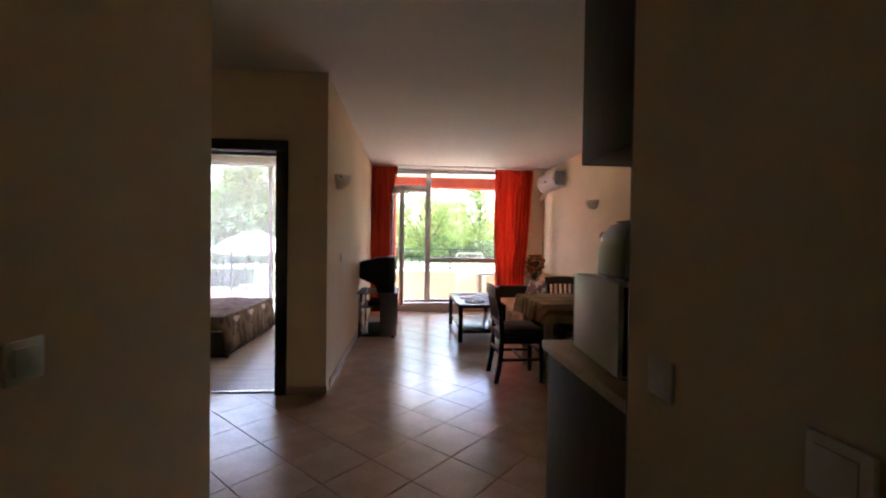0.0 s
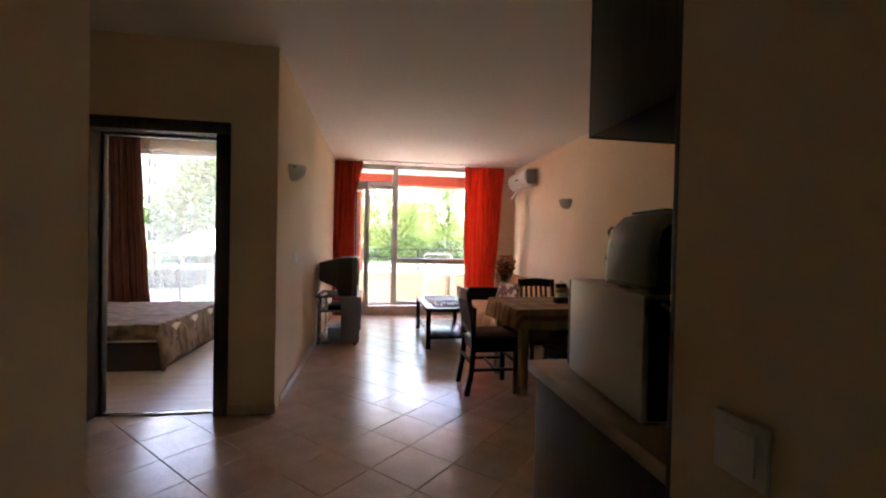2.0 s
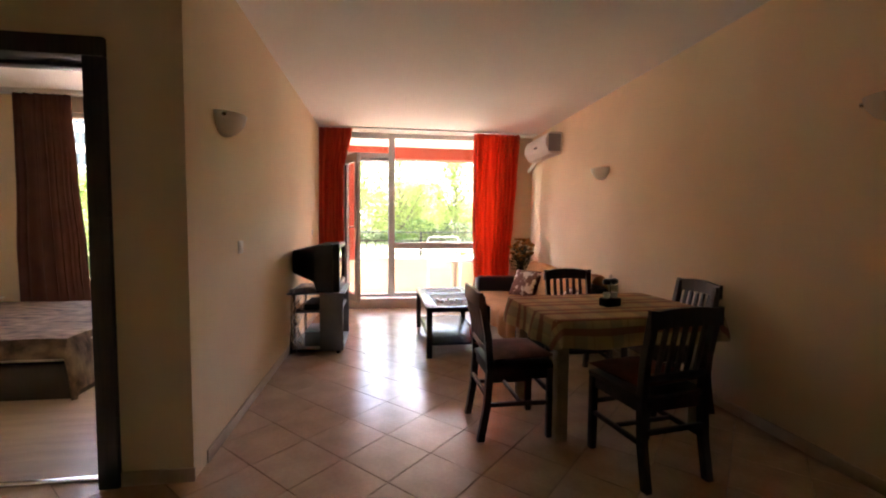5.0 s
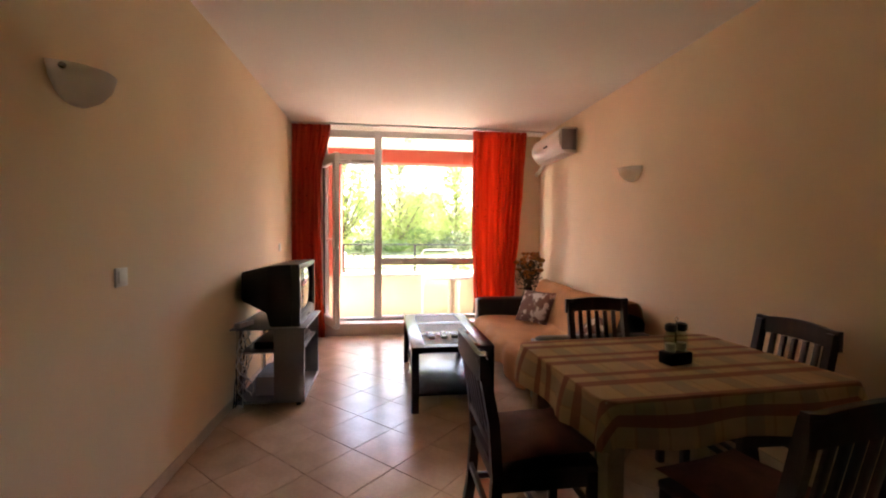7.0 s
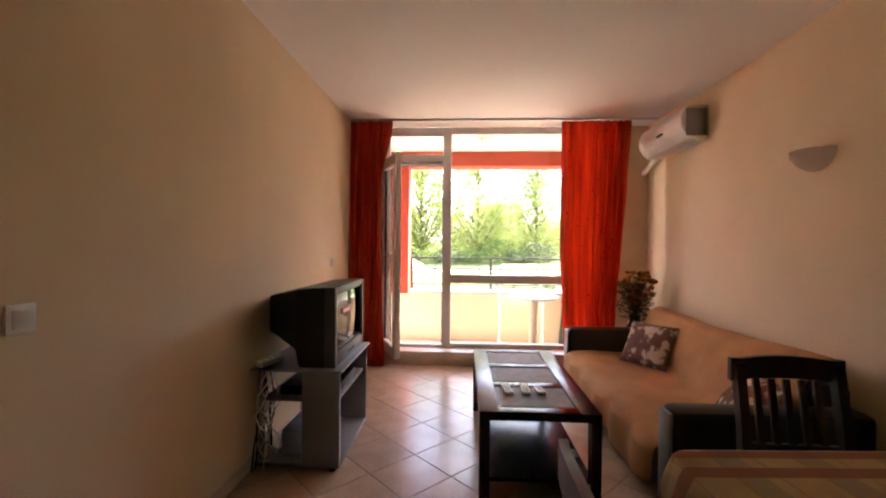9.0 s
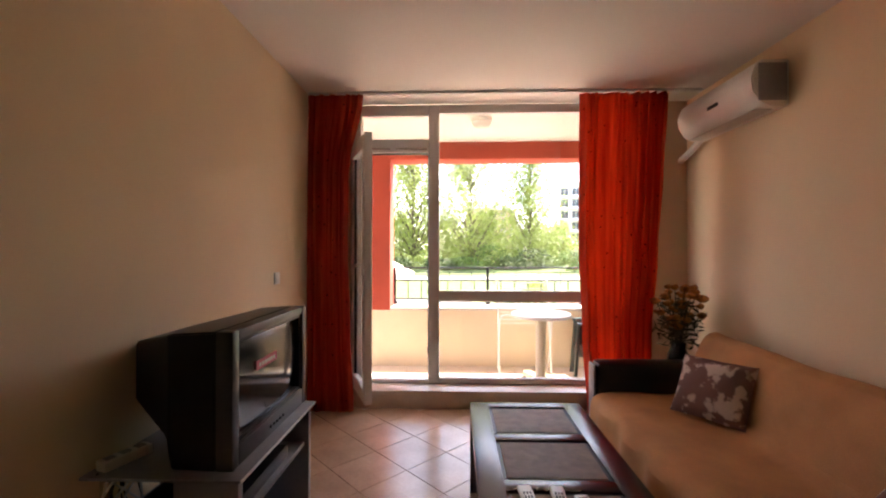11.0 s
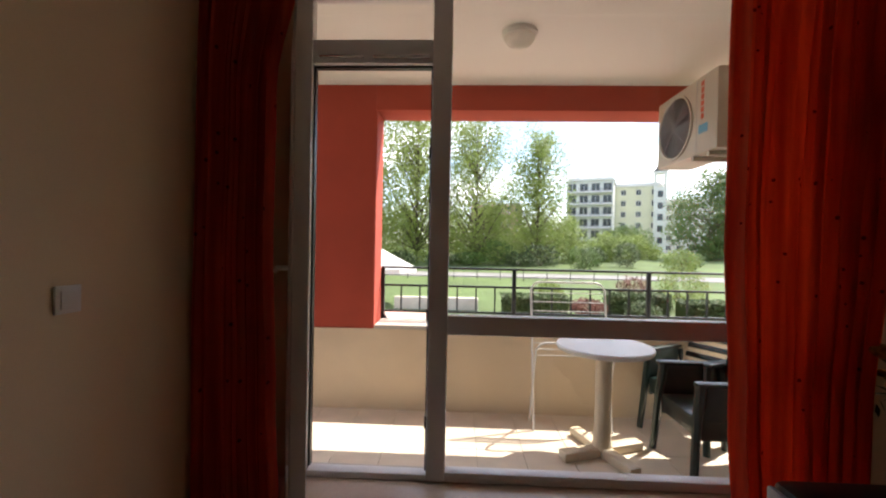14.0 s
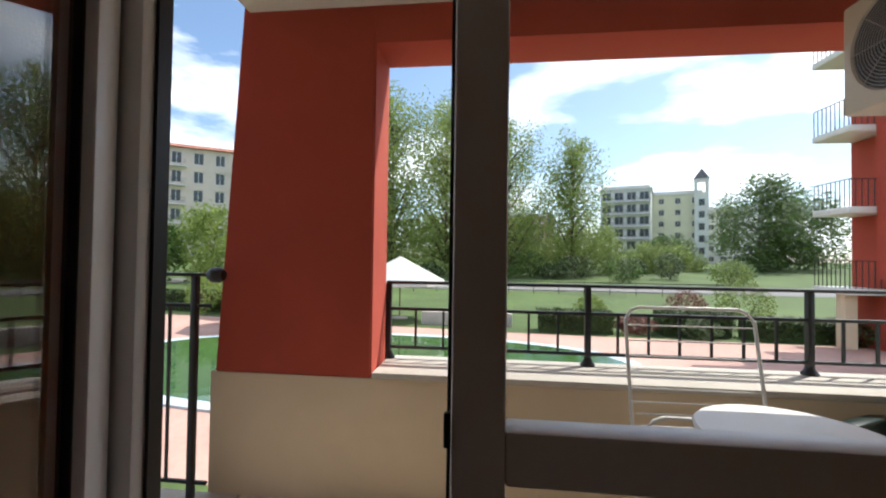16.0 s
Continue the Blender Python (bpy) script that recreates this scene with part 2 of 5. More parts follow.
def spotted(m, scale, color, size):
    """Small scattered marks of a second colour, for woven or printed cloth."""
    n, l = m.node_tree.nodes, m.node_tree.links
    p = n["Principled BSDF"]
    src = p.inputs["Base Color"].links[0].from_socket
    co, vo, lt, mix = n.new("ShaderNodeTexCoord"), n.new("ShaderNodeTexVoronoi"), n.new("ShaderNodeMath"), n.new("ShaderNodeMixRGB")
    vo.inputs["Scale"].default_value = scale
    lt.operation = "LESS_THAN"
    lt.inputs[1].default_value = size
    l.new(co.outputs["Object"], vo.inputs["Vector"])
    l.new(vo.outputs["Distance"], lt.inputs[0])
    l.new(lt.outputs[0], mix.inputs[0])
    mix.inputs[2].default_value = (*color, 1)
    l.new(src, mix.inputs[1])
    l.new(mix.outputs["Color"], p.inputs["Base Color"])
    for q in [x for x in n if x.type == "BSDF_TRANSLUCENT"]:
        l.new(mix.outputs["Color"], q.inputs["Color"])


spotted(M_REDCURT, 13, (0.16, 0.015, 0.008), 0.11)
M_FLORAL = material("brown and cream flowered cloth", (0.60, 0.48, 0.40), 0.9, vary=0.15, scale=11, grain=200, bump=0.3, color2=(0.16, 0.075, 0.055))
M_FLORAL.node_tree.nodes["Color Ramp"].color_ramp.elements[0].position, M_FLORAL.node_tree.nodes["Color Ramp"].color_ramp.elements[1].position = 0.52, 0.58
M_BEDSPREAD = material("brown patterned bedspread", (0.27, 0.19, 0.125), 0.9, vary=0.3, scale=7, grain=160, bump=0.4, color2=(0.045, 0.030, 0.022), stretch=(1, 2.5, 1))
M_SHEER = material("white sheer voile", (0.85, 0.85, 0.85), 0.9, vary=0.03, scale=4, grain=200, bump=0, translucent=0.5)
_n, _l = M_SHEER.node_tree.nodes, M_SHEER.node_tree.links
_t, _x = _n.new("ShaderNodeBsdfTransparent"), _n.new("ShaderNodeMixShader")
_x.inputs[0].default_value = 0.75
_l.new(_n["Material Output"].inputs["Surface"].links[0].from_socket, _x.inputs[1])
_l.new(_t.outputs["BSDF"], _x.inputs[2])
_l.new(_x.outputs["Shader"], _n["Material Output"].inputs["Surface"])


# ---- mesh tools ----
def finish(bm, name, mat, parent=None, smooth=False, loc=None):
    bmesh.ops.recalc_face_normals(bm, faces=bm.faces)
    me = bpy.data.meshes.new(name)
    bm.to_mesh(me)
    bm.free()
    me.materials.append(mat)
    if smooth:
        me.shade_smooth()
        me.set_sharp_from_angle(angle=radians(40))
    ob = new(name, me)
    if parent:
        ob.parent = parent
    if loc is not None:
        ob.matrix_basis = loc if isinstance(loc, Matrix) else Matrix.Translation(loc)
    return ob


def add_box(bm, x0, y0, z0, x1, y1, z1, m=None, bevel=0.0):
    g = bmesh.ops.create_cube(bm, size=1)
    t = Matrix.Translation(((x0 + x1) / 2, (y0 + y1) / 2, (z0 + z1) / 2)) @ Matrix.Diagonal((abs(x1 - x0), abs(y1 - y0), abs(z1 - z0), 1))
    bmesh.ops.transform(bm, matrix=(m @ t) if m else t, verts=g["verts"])
    if bevel:
        es = list({e for v in g["verts"] for e in v.link_edges})
        bmesh.ops.bevel(bm, geom=es, offset=bevel, segments=2, profile=0.5, affect="EDGES")


def boxes(name, items, mat, parent=None, bevel=0.0, smooth=False, loc=None):
    bm = bmesh.new()
    for it in items:
        add_box(bm, *it, bevel=bevel)
    return finish(bm, name, mat, parent, smooth or bevel > 0, loc)


def add_tube(bm, pts, r, seg=8, r2=None):
    """A round bar through the points; r2 is the radius at its end."""
    pts = [Vector(p) for p in pts]
    rings = []
    for i, p in enumerate(pts):
        d = (pts[min(i + 1, len(pts) - 1)] - pts[max(i - 1, 0)]).normalized()
        q = d.to_track_quat("Z", "Y").to_matrix()
        rr = r if r2 is None else r + (r2 - r) * i / (len(pts) - 1)
        rings.append([bm.verts.new(p + q @ Vector((rr * math.cos(2 * math.pi * k / seg), rr * math.sin(2 * math.pi * k / seg), 0))) for k in range(seg)])
    for a, b in zip(rings, rings[1:]):
        for k in range(seg):
            bm.faces.new((a[k], a[(k + 1) % seg], b[(k + 1) % seg], b[k]))
    bm.faces.new(rings[0][::-1])
    bm.faces.new(rings[-1])


def tubes(name, lines, r, mat, parent=None, seg=8, loc=None):
    bm = bmesh.new()
    for pts in lines:
        add_tube(bm, pts, r, seg)
    return finish(bm, name, mat, parent, True, loc)


def add_lathe(bm, prof, seg=24, m=None, sweep=2 * math.pi, start=0.0):
    full = abs(sweep - 2 * math.pi) < 1e-6
    cols = seg if full else seg + 1
    grid = []
    for k in range(cols):
        a = start + sweep * k / seg
        grid.append([bm.verts.new((m or Matrix()) @ Vector((r * math.cos(a), r * math.sin(a), z))) for r, z in prof])
    for k in range(seg):
        a, b = grid[k], grid[(k + 1) % cols]
        for i in range(len(prof) - 1):
            bm.faces.new((a[i], b[i], b[i + 1], a[i + 1]))
    bmesh.ops.remove_doubles(bm, verts=bm.verts, dist=1e-5)


def lathe(name, prof, mat, parent=None, seg=24, loc=None, sweep=2 * math.pi, start=0.0, thick=0.0):
    bm = bmesh.new()
    add_lathe(bm, prof, seg, None, sweep, start)
    ob = finish(bm, name, mat, parent, True, loc)
    if thick:
        md = ob.modifiers.new("thickness", "SOLIDIFY")
        md.thickness = thick
    return ob


def prism(name, outline, z0, z1, mat, parent=None, loc=None, bevel=0.0):
    bm = bmesh.new()
    f = bm.faces.new([bm.verts.new((x, y, z0)) for x, y in outline])
    g = bmesh.ops.extrude_face_region(bm, geom=[f])
    bmesh.ops.translate(bm, vec=(0, 0, z1 - z0), verts=[v for v in g["geom"] if isinstance(v, bmesh.types.BMVert)])
    if bevel:
        bmesh.ops.bevel(bm, geom=bm.edges[:], offset=bevel, segments=2, affect="EDGES")
    return finish(bm, name, mat, parent, bevel > 0, loc)


def pieces(name, items, mat, parent=None, bevel=0.0):
    """The same box work, one part for each piece."""
    for it in items:
        boxes(name, [it], mat, parent, bevel)


def holder(name, loc, label, category, group="", turn=0.0):
    e = new(name)
    e.matrix_basis = pose(*loc, 0, 0, turn)
    e.empty_display_size = 0.1
    return tagged(e, label, category, group)


def structure(ob, label, category="structure"):
    return tagged(ob, label, category, kind="structure")


def pillow_mesh(name, w, h, t, mat, parent=None, loc=None, wrinkle=0.01):
    bm = bmesh.new()
    n = 14
    for side in (1, -1):
        vs = {}
        for i in range(n + 1):
            for j in range(n + 1):
                u, v = 2 * i / n - 1, 2 * j / n - 1
                puff = max(0.0, (1 - u * u) * (1 - v * v)) ** 0.45
                pinch = 1 - 0.09 * (1 - abs(u * v)) * (u * u + v * v) / 2
                z = side * (t / 2 * puff + wrinkle * puff * noise.noise((u * 2.3 + side, v * 2.3, w * 9)))
                vs[i, j] = bm.verts.new((u * w / 2 * pinch, v * h / 2 * pinch, z))
        for i in range(n):
            for j in range(n):
                bm.faces.new((vs[i, j], vs[i + 1, j], vs[i + 1, j + 1], vs[i, j + 1]))
    bmesh.ops.remove_doubles(bm, verts=bm.verts, dist=1e-4)
    return finish(bm, name, mat, parent, True, loc)


def curtain(name, left, right, y, z0, z1, folds, depth, mat, label, group=""):
    """A hung cloth with irregular gathers; left and right list the edges' x from foot to top at even heights."""
    def along(edge, v):
        k = min(int(v * (len(edge) - 1)), len(edge) - 2)
        f = v * (len(edge) - 1) - k
        f = f * f * (3 - 2 * f)
        return edge[k] + (edge[k + 1] - edge[k]) * f

    bm = bmesh.new()
    nu, nv = folds * 14, 24
    rows = []
    for j in range(nv + 1):
        v = j / nv
        row = []
        for i in range(nu + 1):
            u = i / nu
            warp = u + 0.05 * math.sin(2 * math.pi * u + 1.1) + 0.028 * noise.noise((u * 5, v * 0.9, left[0]))
            ph = warp * folds * 2 * math.pi
            wide = 0.55 + 0.6 * noise.noise((u * 3.2, v * 0.5 + 3.1, right[0]))
            amp = depth * max(0.12, wide) * (0.75 + 0.25 * (1 - v))
            pleat = 0.2 * depth * math.sin(ph * 2.6 + 1.3 * noise.noise((u * 9, v * 0.7, 2))) * (0.35 + 0.65 * v)
            x = along(left, v) + (along(right, v) - along(left, v)) * u + 0.007 * math.sin(ph * 2 + 0.6)
            row.append(bm.verts.new((x, y + amp * math.sin(ph) + pleat + 0.012 * noise.noise((u * 6, v * 4, 7)), z0 + (z1 - z0) * v)))
        rows.append(row)
    for a, b in zip(rows, rows[1:]):
        for i in range(nu):
            bm.faces.new((a[i], a[i + 1], b[i + 1], b[i]))
    ob = finish(bm, name, mat, None, True)
    ob.modifiers.new("thickness", "SOLIDIFY").thickness = 0.002
    return tagged(ob, label, "curtain", group)


# ---- shell of the flat ----
H = 2.655
XL, XR = -0.65, 2.62
structure(boxes("wall_hall_east", [(0.548, -1.6, -0.05, XR + 0.2, 0.985, H)], M_WALL), "cream painted hall and kitchen wall")
structure(boxes("wall_hall_west", [(-2.6, -1.6, -0.05, -0.71, 1.64, H)], M_WALL), "cream painted hall wall")
structure(boxes("wall_hall_end", [(-0.71, -1.75, -0.05, 0.548, -1.6, H)], M_WALL), "cream painted wall behind the hall")
structure(boxes("wall_recess_west", [(-2.6, 1.64, -0.05, -2.3, 3.55, H)], M_WALL), "cream painted recess wall")
structure(boxes("wall_bedroom_door", [(-2.6, 3.55, -0.05, -1.93, 3.70, H), (-0.977, 3.55, -0.05, XL, 3.70, H), (-1.93, 3.55, 2.08, -0.977, 3.70, H)], M_WALL),
          "cream wall with the bedroom doorway")
structure(boxes("wall_west", [(-0.80, 3.70, -0.05, XL, 7.9, H)], M_WALL), "cream painted living room wall")
structure(boxes("wall_east", [(XR, 0.985, -0.05, XR + 0.2, 8.02, H)], M_WALL), "cream painted living room wall")
structure(boxes("wall_window_side", [(XL, 7.9, -0.3, -0.34, 8.02, H + 0.2), (2.29, 7.9, -0.3, XR, 8.02, H + 0.2), (XR + 0.2, 7.9, -0.3, 3.1, 8.02, H + 0.2)], M_CREAMOUT), "cream wall beside the balcony window")
structure(boxes("wall_facade_return", [(-0.98, 6.75, -0.3, -0.82, 8.02, 2.9), (-0.82, 7.905, -0.3, XL, 8.02, 2.9)], M_CREAMOUT), "cream plaster outer wall by the balcony")
structure(boxes("ceiling", [(-2.6, -1.75, H, XR + 0.2, 3.62, H + 0.15), (-0.82, 3.62, H, XR + 0.2, 7.9, H + 0.15), (-4.4, 3.62, H, -0.82, 6.75, H + 0.15)], M_CEIL), "white painted ceiling")
structure(boxes("subfloor", [(-2.6, -1.75, -0.2, XR + 0.2, 7.9, -0.012)], M_GROUT), "grey grout bed under the floor tiles")
structure(boxes("window_step", [(XL + 0.001, 7.71, 0.0, XR - 0.001, 8.02, 0.15)], M_PLINTH, bevel=0.004), "tiled raised step below the balcony window")
structure(boxes("baseboard", [(XL, 3.70, 0, XL + 0.009, 7.71, 0.07), (XR - 0.009, 1.72, 0, XR, 7.71, 0.07), (-0.975, 3.541, 0, XL + 0.009, 3.55, 0.07),
                              (-2.3, 3.541, 0, -1.94, 3.55, 0.07), (-2.3, 1.64, 0, -2.291, 3.54, 0.07)], M_PLINTH, bevel=0.002), "beige tile skirting along the walls")
# bedroom
structure(boxes("wall_bedroom_west", [(-4.4, 3.55, -0.05, -4.2, 6.75, H)], M_WALL), "cream painted bedroom wall")
structure(boxes("wall_bedroom_south", [(-4.4, 3.40, -0.05, -2.6, 3.55, H)], M_WALL), "cream painted bedroom wall")
structure(boxes("wall_bedroom_window", [(-4.2, 6.60, -0.3, -3.25, 6.75, H), (-0.95, 6.60, -0.3, -0.80, 6.75, H), (-3.25, 6.60, 2.46, -0.95, 6.75, H), (-3.25, 6.60, -0.3, -0.95, 6.75, 0.12)],
                M_WALL), "cream bedroom wall around the wide window")
structure(boxes("bedroom_floor", [(-4.2, 3.63, -0.05, -0.80, 6.60, 0.005)], M_LAMINATE), "pale laminate bedroom floor", "floor")
bwin = structure(new("window_1"), "white framed bedroom window", "window")
boxes("frame", [(-3.25, 6.64, 0.12, -3.19, 6.71, 2.46), (-1.01, 6.64, 0.12, -0.95, 6.71, 2.46), (-3.19, 6.64, 2.40, -1.01, 6.71, 2.46), (-3.19, 6.64, 0.12, -1.01, 6.71, 0.18),
                (-2.12, 6.64, 0.18, -2.06, 6.71, 2.40)], M_PVC, bwin, bevel=0.006)
for x0, x1 in ((-3.19, -2.12), (-2.06, -1.01)):
    g = boxes("pane", [(x0, 6.672, 0.18, x1, 6.678, 2.40)], M_GLASS, bwin)
    g.visible_shadow = False
curtain("brown_curtain", (-3.60, -3.60, -3.58, -3.58), (-2.86, -2.93, -2.99, -3.03), 6.46, 0.03, 2.605, 7, 0.05, M_BROWNCURT, "heavy brown curtain drawn aside at the bedroom window")
curtain("sheer_curtain", (-2.95, -2.95), (-0.85, -0.85), 6.54, 0.05, 2.605, 16, 0.028, M_SHEER, "white sheer net curtain across the bedroom window")
tagged(boxes("curtain_rail", [(-4.0, 6.45, 2.612, -0.82, 6.56, 2.654)], M_PVC, bevel=0.004), "white ceiling curtain rail in the bedroom", "curtain rail")

# bedroom door frame
dfr = structure(new("door_1"), "dark wenge door lining of the bedroom", "door frame")
boxes("frame", [(-1.94, 3.525, 0, -1.85, 3.72, 2.0), (-1.06, 3.525, 0, -0.97, 3.72, 2.0), (-1.94, 3.525, 2.0, -0.97, 3.72, 2.085)], M_WENGE, dfr, bevel=0.006)
boxes("stop", [(-1.849, 3.64, 0, -1.832, 3.70, 1.998), (-1.078, 3.64, 0, -1.061, 3.70, 1.998), (-1.832, 3.64, 1.982, -1.078, 3.70, 1.998)], M_WENGE, dfr, bevel=0.003)
structure(boxes("threshold", [(-1.85, 3.60, 0.0, -1.06, 3.64, 0.012)], M_CHROME, bevel=0.003), "thin metal strip between tile and laminate", "trim")

# ---- balcony window and door ----
win = structure(new("window_2"), "white framed balcony window with fixed panes", "window")
boxes("frame", [(-0.34, 7.91, 0.15, -0.26, 7.98, 2.654), (0.345, 7.91, 0.15, 0.44, 7.98, 2.654), (2.22, 7.91, 0.15, 2.29, 7.98, 2.654),
                (-0.26, 7.91, 2.555, 0.345, 7.98, 2.654), (0.44, 7.91, 2.575, 2.22, 7.98, 2.654), (-0.26, 7.91, 2.225, 0.345, 7.98, 2.345),
                (-0.26, 7.91, 0.15, 0.345, 7.98, 0.185), (0.44, 7.91, 0.15, 2.22, 7.98, 0.20), (0.44, 7.91, 0.885, 2.22, 7.98, 0.98)], M_PVC, win, bevel=0.007)
boxes("gasket", [(-0.26, 7.94, 2.215, 0.345, 7.975, 2.224), (0.336, 7.94, 0.19, 0.344, 7.975, 2.21), (-0.259, 7.94, 0.19, -0.251, 7.975, 2.21)], M_BLACK, win)
pieces("hinge", [(0.334, 7.898, z, 0.346, 7.912, z + 0.06) for z in (0.42, 0.95, 1.75)], M_BLACK, win, bevel=0.003)
pieces("latch_bar", [(0.05, 7.895, 2.245, 0.33, 7.909, 2.262), (-0.22, 7.895, 2.25, 0.0, 7.909, 2.262)], M_CHROME, win, bevel=0.002)
for a in ((-0.26, 2.345, 0.345, 2.555), (0.44, 0.98, 2.22, 2.575), (0.44, 0.20, 2.22, 0.885)):
    g = boxes("pane", [(a[0], 7.942, a[1], a[2], 7.948, a[3])], M_GLASS, win)
    g.visible_shadow = False
structure(boxes("window_sill", [(-0.34, 7.98, 0.10, 2.29, 8.06, 0.148)], M_CONCRETE, bevel=0.004), "pale outer sill of the balcony window", "sill")
LEAF = holder("balcony_door", (-0.30, 7.905, 0.165), "white framed glass balcony door standing open inwards", "door", turn=-66)
W, T = 0.62, 0.06
boxes("leaf_frame", [(0, -T, 0, 0.085, 0, 2.085), (W - 0.085, -T, 0, W, 0, 2.085), (0.085, -T, 0, W - 0.085, 0, 0.10), (0.085, -T, 1.975, W - 0.085, 0, 2.085)], M_PVC, LEAF, bevel=0.007)
g = boxes("pane", [(0.085, -0.033, 0.10, W - 0.085, -0.027, 1.975)], M_GLASS, LEAF)
g.visible_shadow = False
boxes("gasket", [(0.086, -0.04, 0.101, 0.092, -0.02, 1.974), (W - 0.092, -0.04, 0.101, W - 0.086, -0.02, 1.974)], M_BLACK, LEAF)
hb = bmesh.new()
add_box(hb, W - 0.06, -T - 0.012, 0.98, W - 0.03, -T, 1.12, bevel=0.004)
add_tube(hb, [(W - 0.045, -T - 0.01, 1.07), (W - 0.045, -T - 0.05, 1.07), (W - 0.05, -T - 0.055, 1.06), (W - 0.15, -T - 0.055, 1.055)], 0.009)
finish(hb, "handle", M_WHITE, LEAF, True)
curtain("red_curtain", (-0.640, -0.640, -0.640, -0.635, -0.630), (-0.255, -0.285, -0.305, -0.300, -0.175), 7.59, 0.015, 2.628, 7, 0.045, M_REDCURT,
        "orange red curtain gathered at the balcony door", "living room curtains")
curtain("red_curtain", (1.675, 1.635, 1.605, 1.605, 1.612), (2.170, 2.190, 2.250, 2.290, 2.325), 7.61, 0.015, 2.628, 8, 0.055, M_REDCURT,
        "orange red curtain gathered beside the window", "living room curtains")
tagged(boxes("curtain_rail", [(XL + 0.02, 7.595, 2.634, 2.58, 7.645, 2.654)], M_PVC, bevel=0.003), "white ceiling curtain rail", "curtain rail")

# ---- balcony ----
ZB = -0.14
structure(boxes("balcony_floor", [(-1.05, 8.02, -0.45, 5.2, 9.9, ZB - 0.012)], M_CONCRETE), "concrete balcony slab", "floor")
structure(boxes("balcony_ceiling", [(-1.05, 8.02, 2.74, 5.2, 9.53, 2.95)], M_CEIL), "white painted balcony ceiling", "ceiling")
structure(boxes("balcony_parapet", [(-1.25, 9.53, -0.6, 5.2, 9.93, 0.575)], M_CREAMOUT, bevel=0.006), "low cream plaster parapet", "parapet")
structure(boxes("parapet_coping", [(-0.255, 9.52, 0.576, 5.2, 9.97, 0.612)], M_CONCRETE, bevel=0.006), "pale coping on the parapet", "coping")


def battered(name, z0, z1, x0a, x0b, x1, y0, y1, mat):
    bm = bmesh.new()
    lo = [bm.verts.new(p) for p in ((x0a, y0, z0), (x1, y0, z0), (x1, y1, z0), (x0a, y1, z0))]
    hi = [bm.verts.new(p) for p in ((x0b, y0, z1), (x1, y0, z1), (x1, y1, z1), (x0b, y1, z1))]
    bm.faces.new(lo[::-1]), bm.faces.new(hi)
    for k in range(4):
        bm.faces.new((lo[k], lo[(k + 1) % 4], hi[(k + 1) % 4], hi[k]))
    bmesh.ops.bevel(bm, geom=bm.edges[:], offset=0.008, segments=2, affect="EDGES")
    return finish(bm, name, mat, None, True)


structure(battered("balcony_pier", 0.5755, 2.95, -1.22, -1.08, -0.262, 9.53, 9.86, M_RED), "brick red plaster corner pier", "pier")
structure(boxes("balcony_beam", [(-0.27, 9.53, 2.52, 5.2, 9.86, 2.95)], M_RED, bevel=0.006), "brick red beam over the balcony opening", "beam")
structure(boxes("balcony_side_wall", [(2.92, 8.02, -0.3, 3.10, 8.96, 2.74)], M_CREAMOUT), "cream plaster wall at the balcony side", "wall")
structure(boxes("facade_above", [(-1.05, 8.02, 2.95, 6.0, 9.86, 6.0)], M_RED), "brick red upper storey of the own building", "facade")
structure(boxes("facade_below", [(-4.6, 3.3, -2.2, 5.2, 8.0, -0.3)], M_CREAMOUT), "cream plinth of the own building", "facade")
structure(boxes("facade_upper_bedroom", [(-4.6, 3.3, 2.9, XR + 0.2, 8.0, 6.0)], M_RED), "brick red upper storey over the bedroom", "facade")

rail = tagged(new("balcony_railing"), "black painted iron railing on the parapet", "railing")
POSTS = [-0.25 + 1.272 * k for k in range(5)]
for x in POSTS:
    bm = bmesh.new()
    add_box(bm, x - 0.018, 9.872, 0.612, x + 0.018, 9.908, 1.10, bevel=0.003)
    add_lathe(bm, [(0.045, 0.612), (0.045, 0.622), (0.030, 0.640), (0.020, 0.665)], 12, Matrix.Translation((x, 9.89, 0)))
    finish(bm, "post", M_IRON, rail, True)
boxes("top_rail", [(-0.262, 9.862, 1.098, 5.2, 9.918, 1.118)], M_IRON, rail, bevel=0.005)
pieces("rail", [(-0.25, 9.878, 0.925, 5.2, 9.902, 0.945), (-0.25, 9.878, 0.675, 5.2, 9.902, 0.695)], M_IRON, rail, bevel=0.003)
bal = bpy.data.meshes.new("baluster")
bm = bmesh.new()
add_box(bm, -0.007, -0.007, 0.692, 0.007, 0.007, 0.928)
bm.to_mesh(bal)
bm.free()
bal.materials.append(M_IRON)
for x in POSTS[:-1]:
    for k in range(1, 7):
        b = new("baluster", bal)
        b.parent, b.location = rail, (x + 1.272 * k / 7, 9.89, 0)
srail = tagged(new("side_railing"), "black painted iron railing beyond the corner pier", "railing")
for x in (-1.30, -2.55, -3.80, -5.0):
    boxes("post", [(x - 0.018, 9.432, -0.14, x + 0.018, 9.468, 1.15)], M_IRON, srail, bevel=0.003)
boxes("top_rail", [(-5.0, 9.425, 1.145, -1.20, 9.475, 1.165)], M_IRON, srail, bevel=0.004)
pieces("rail", [(-5.0, 9.44, 0.965, -1.20, 9.46, 0.985), (-5.0, 9.44, -0.055, -1.20, 9.46, -0.035)], M_IRON, srail, bevel=0.003)
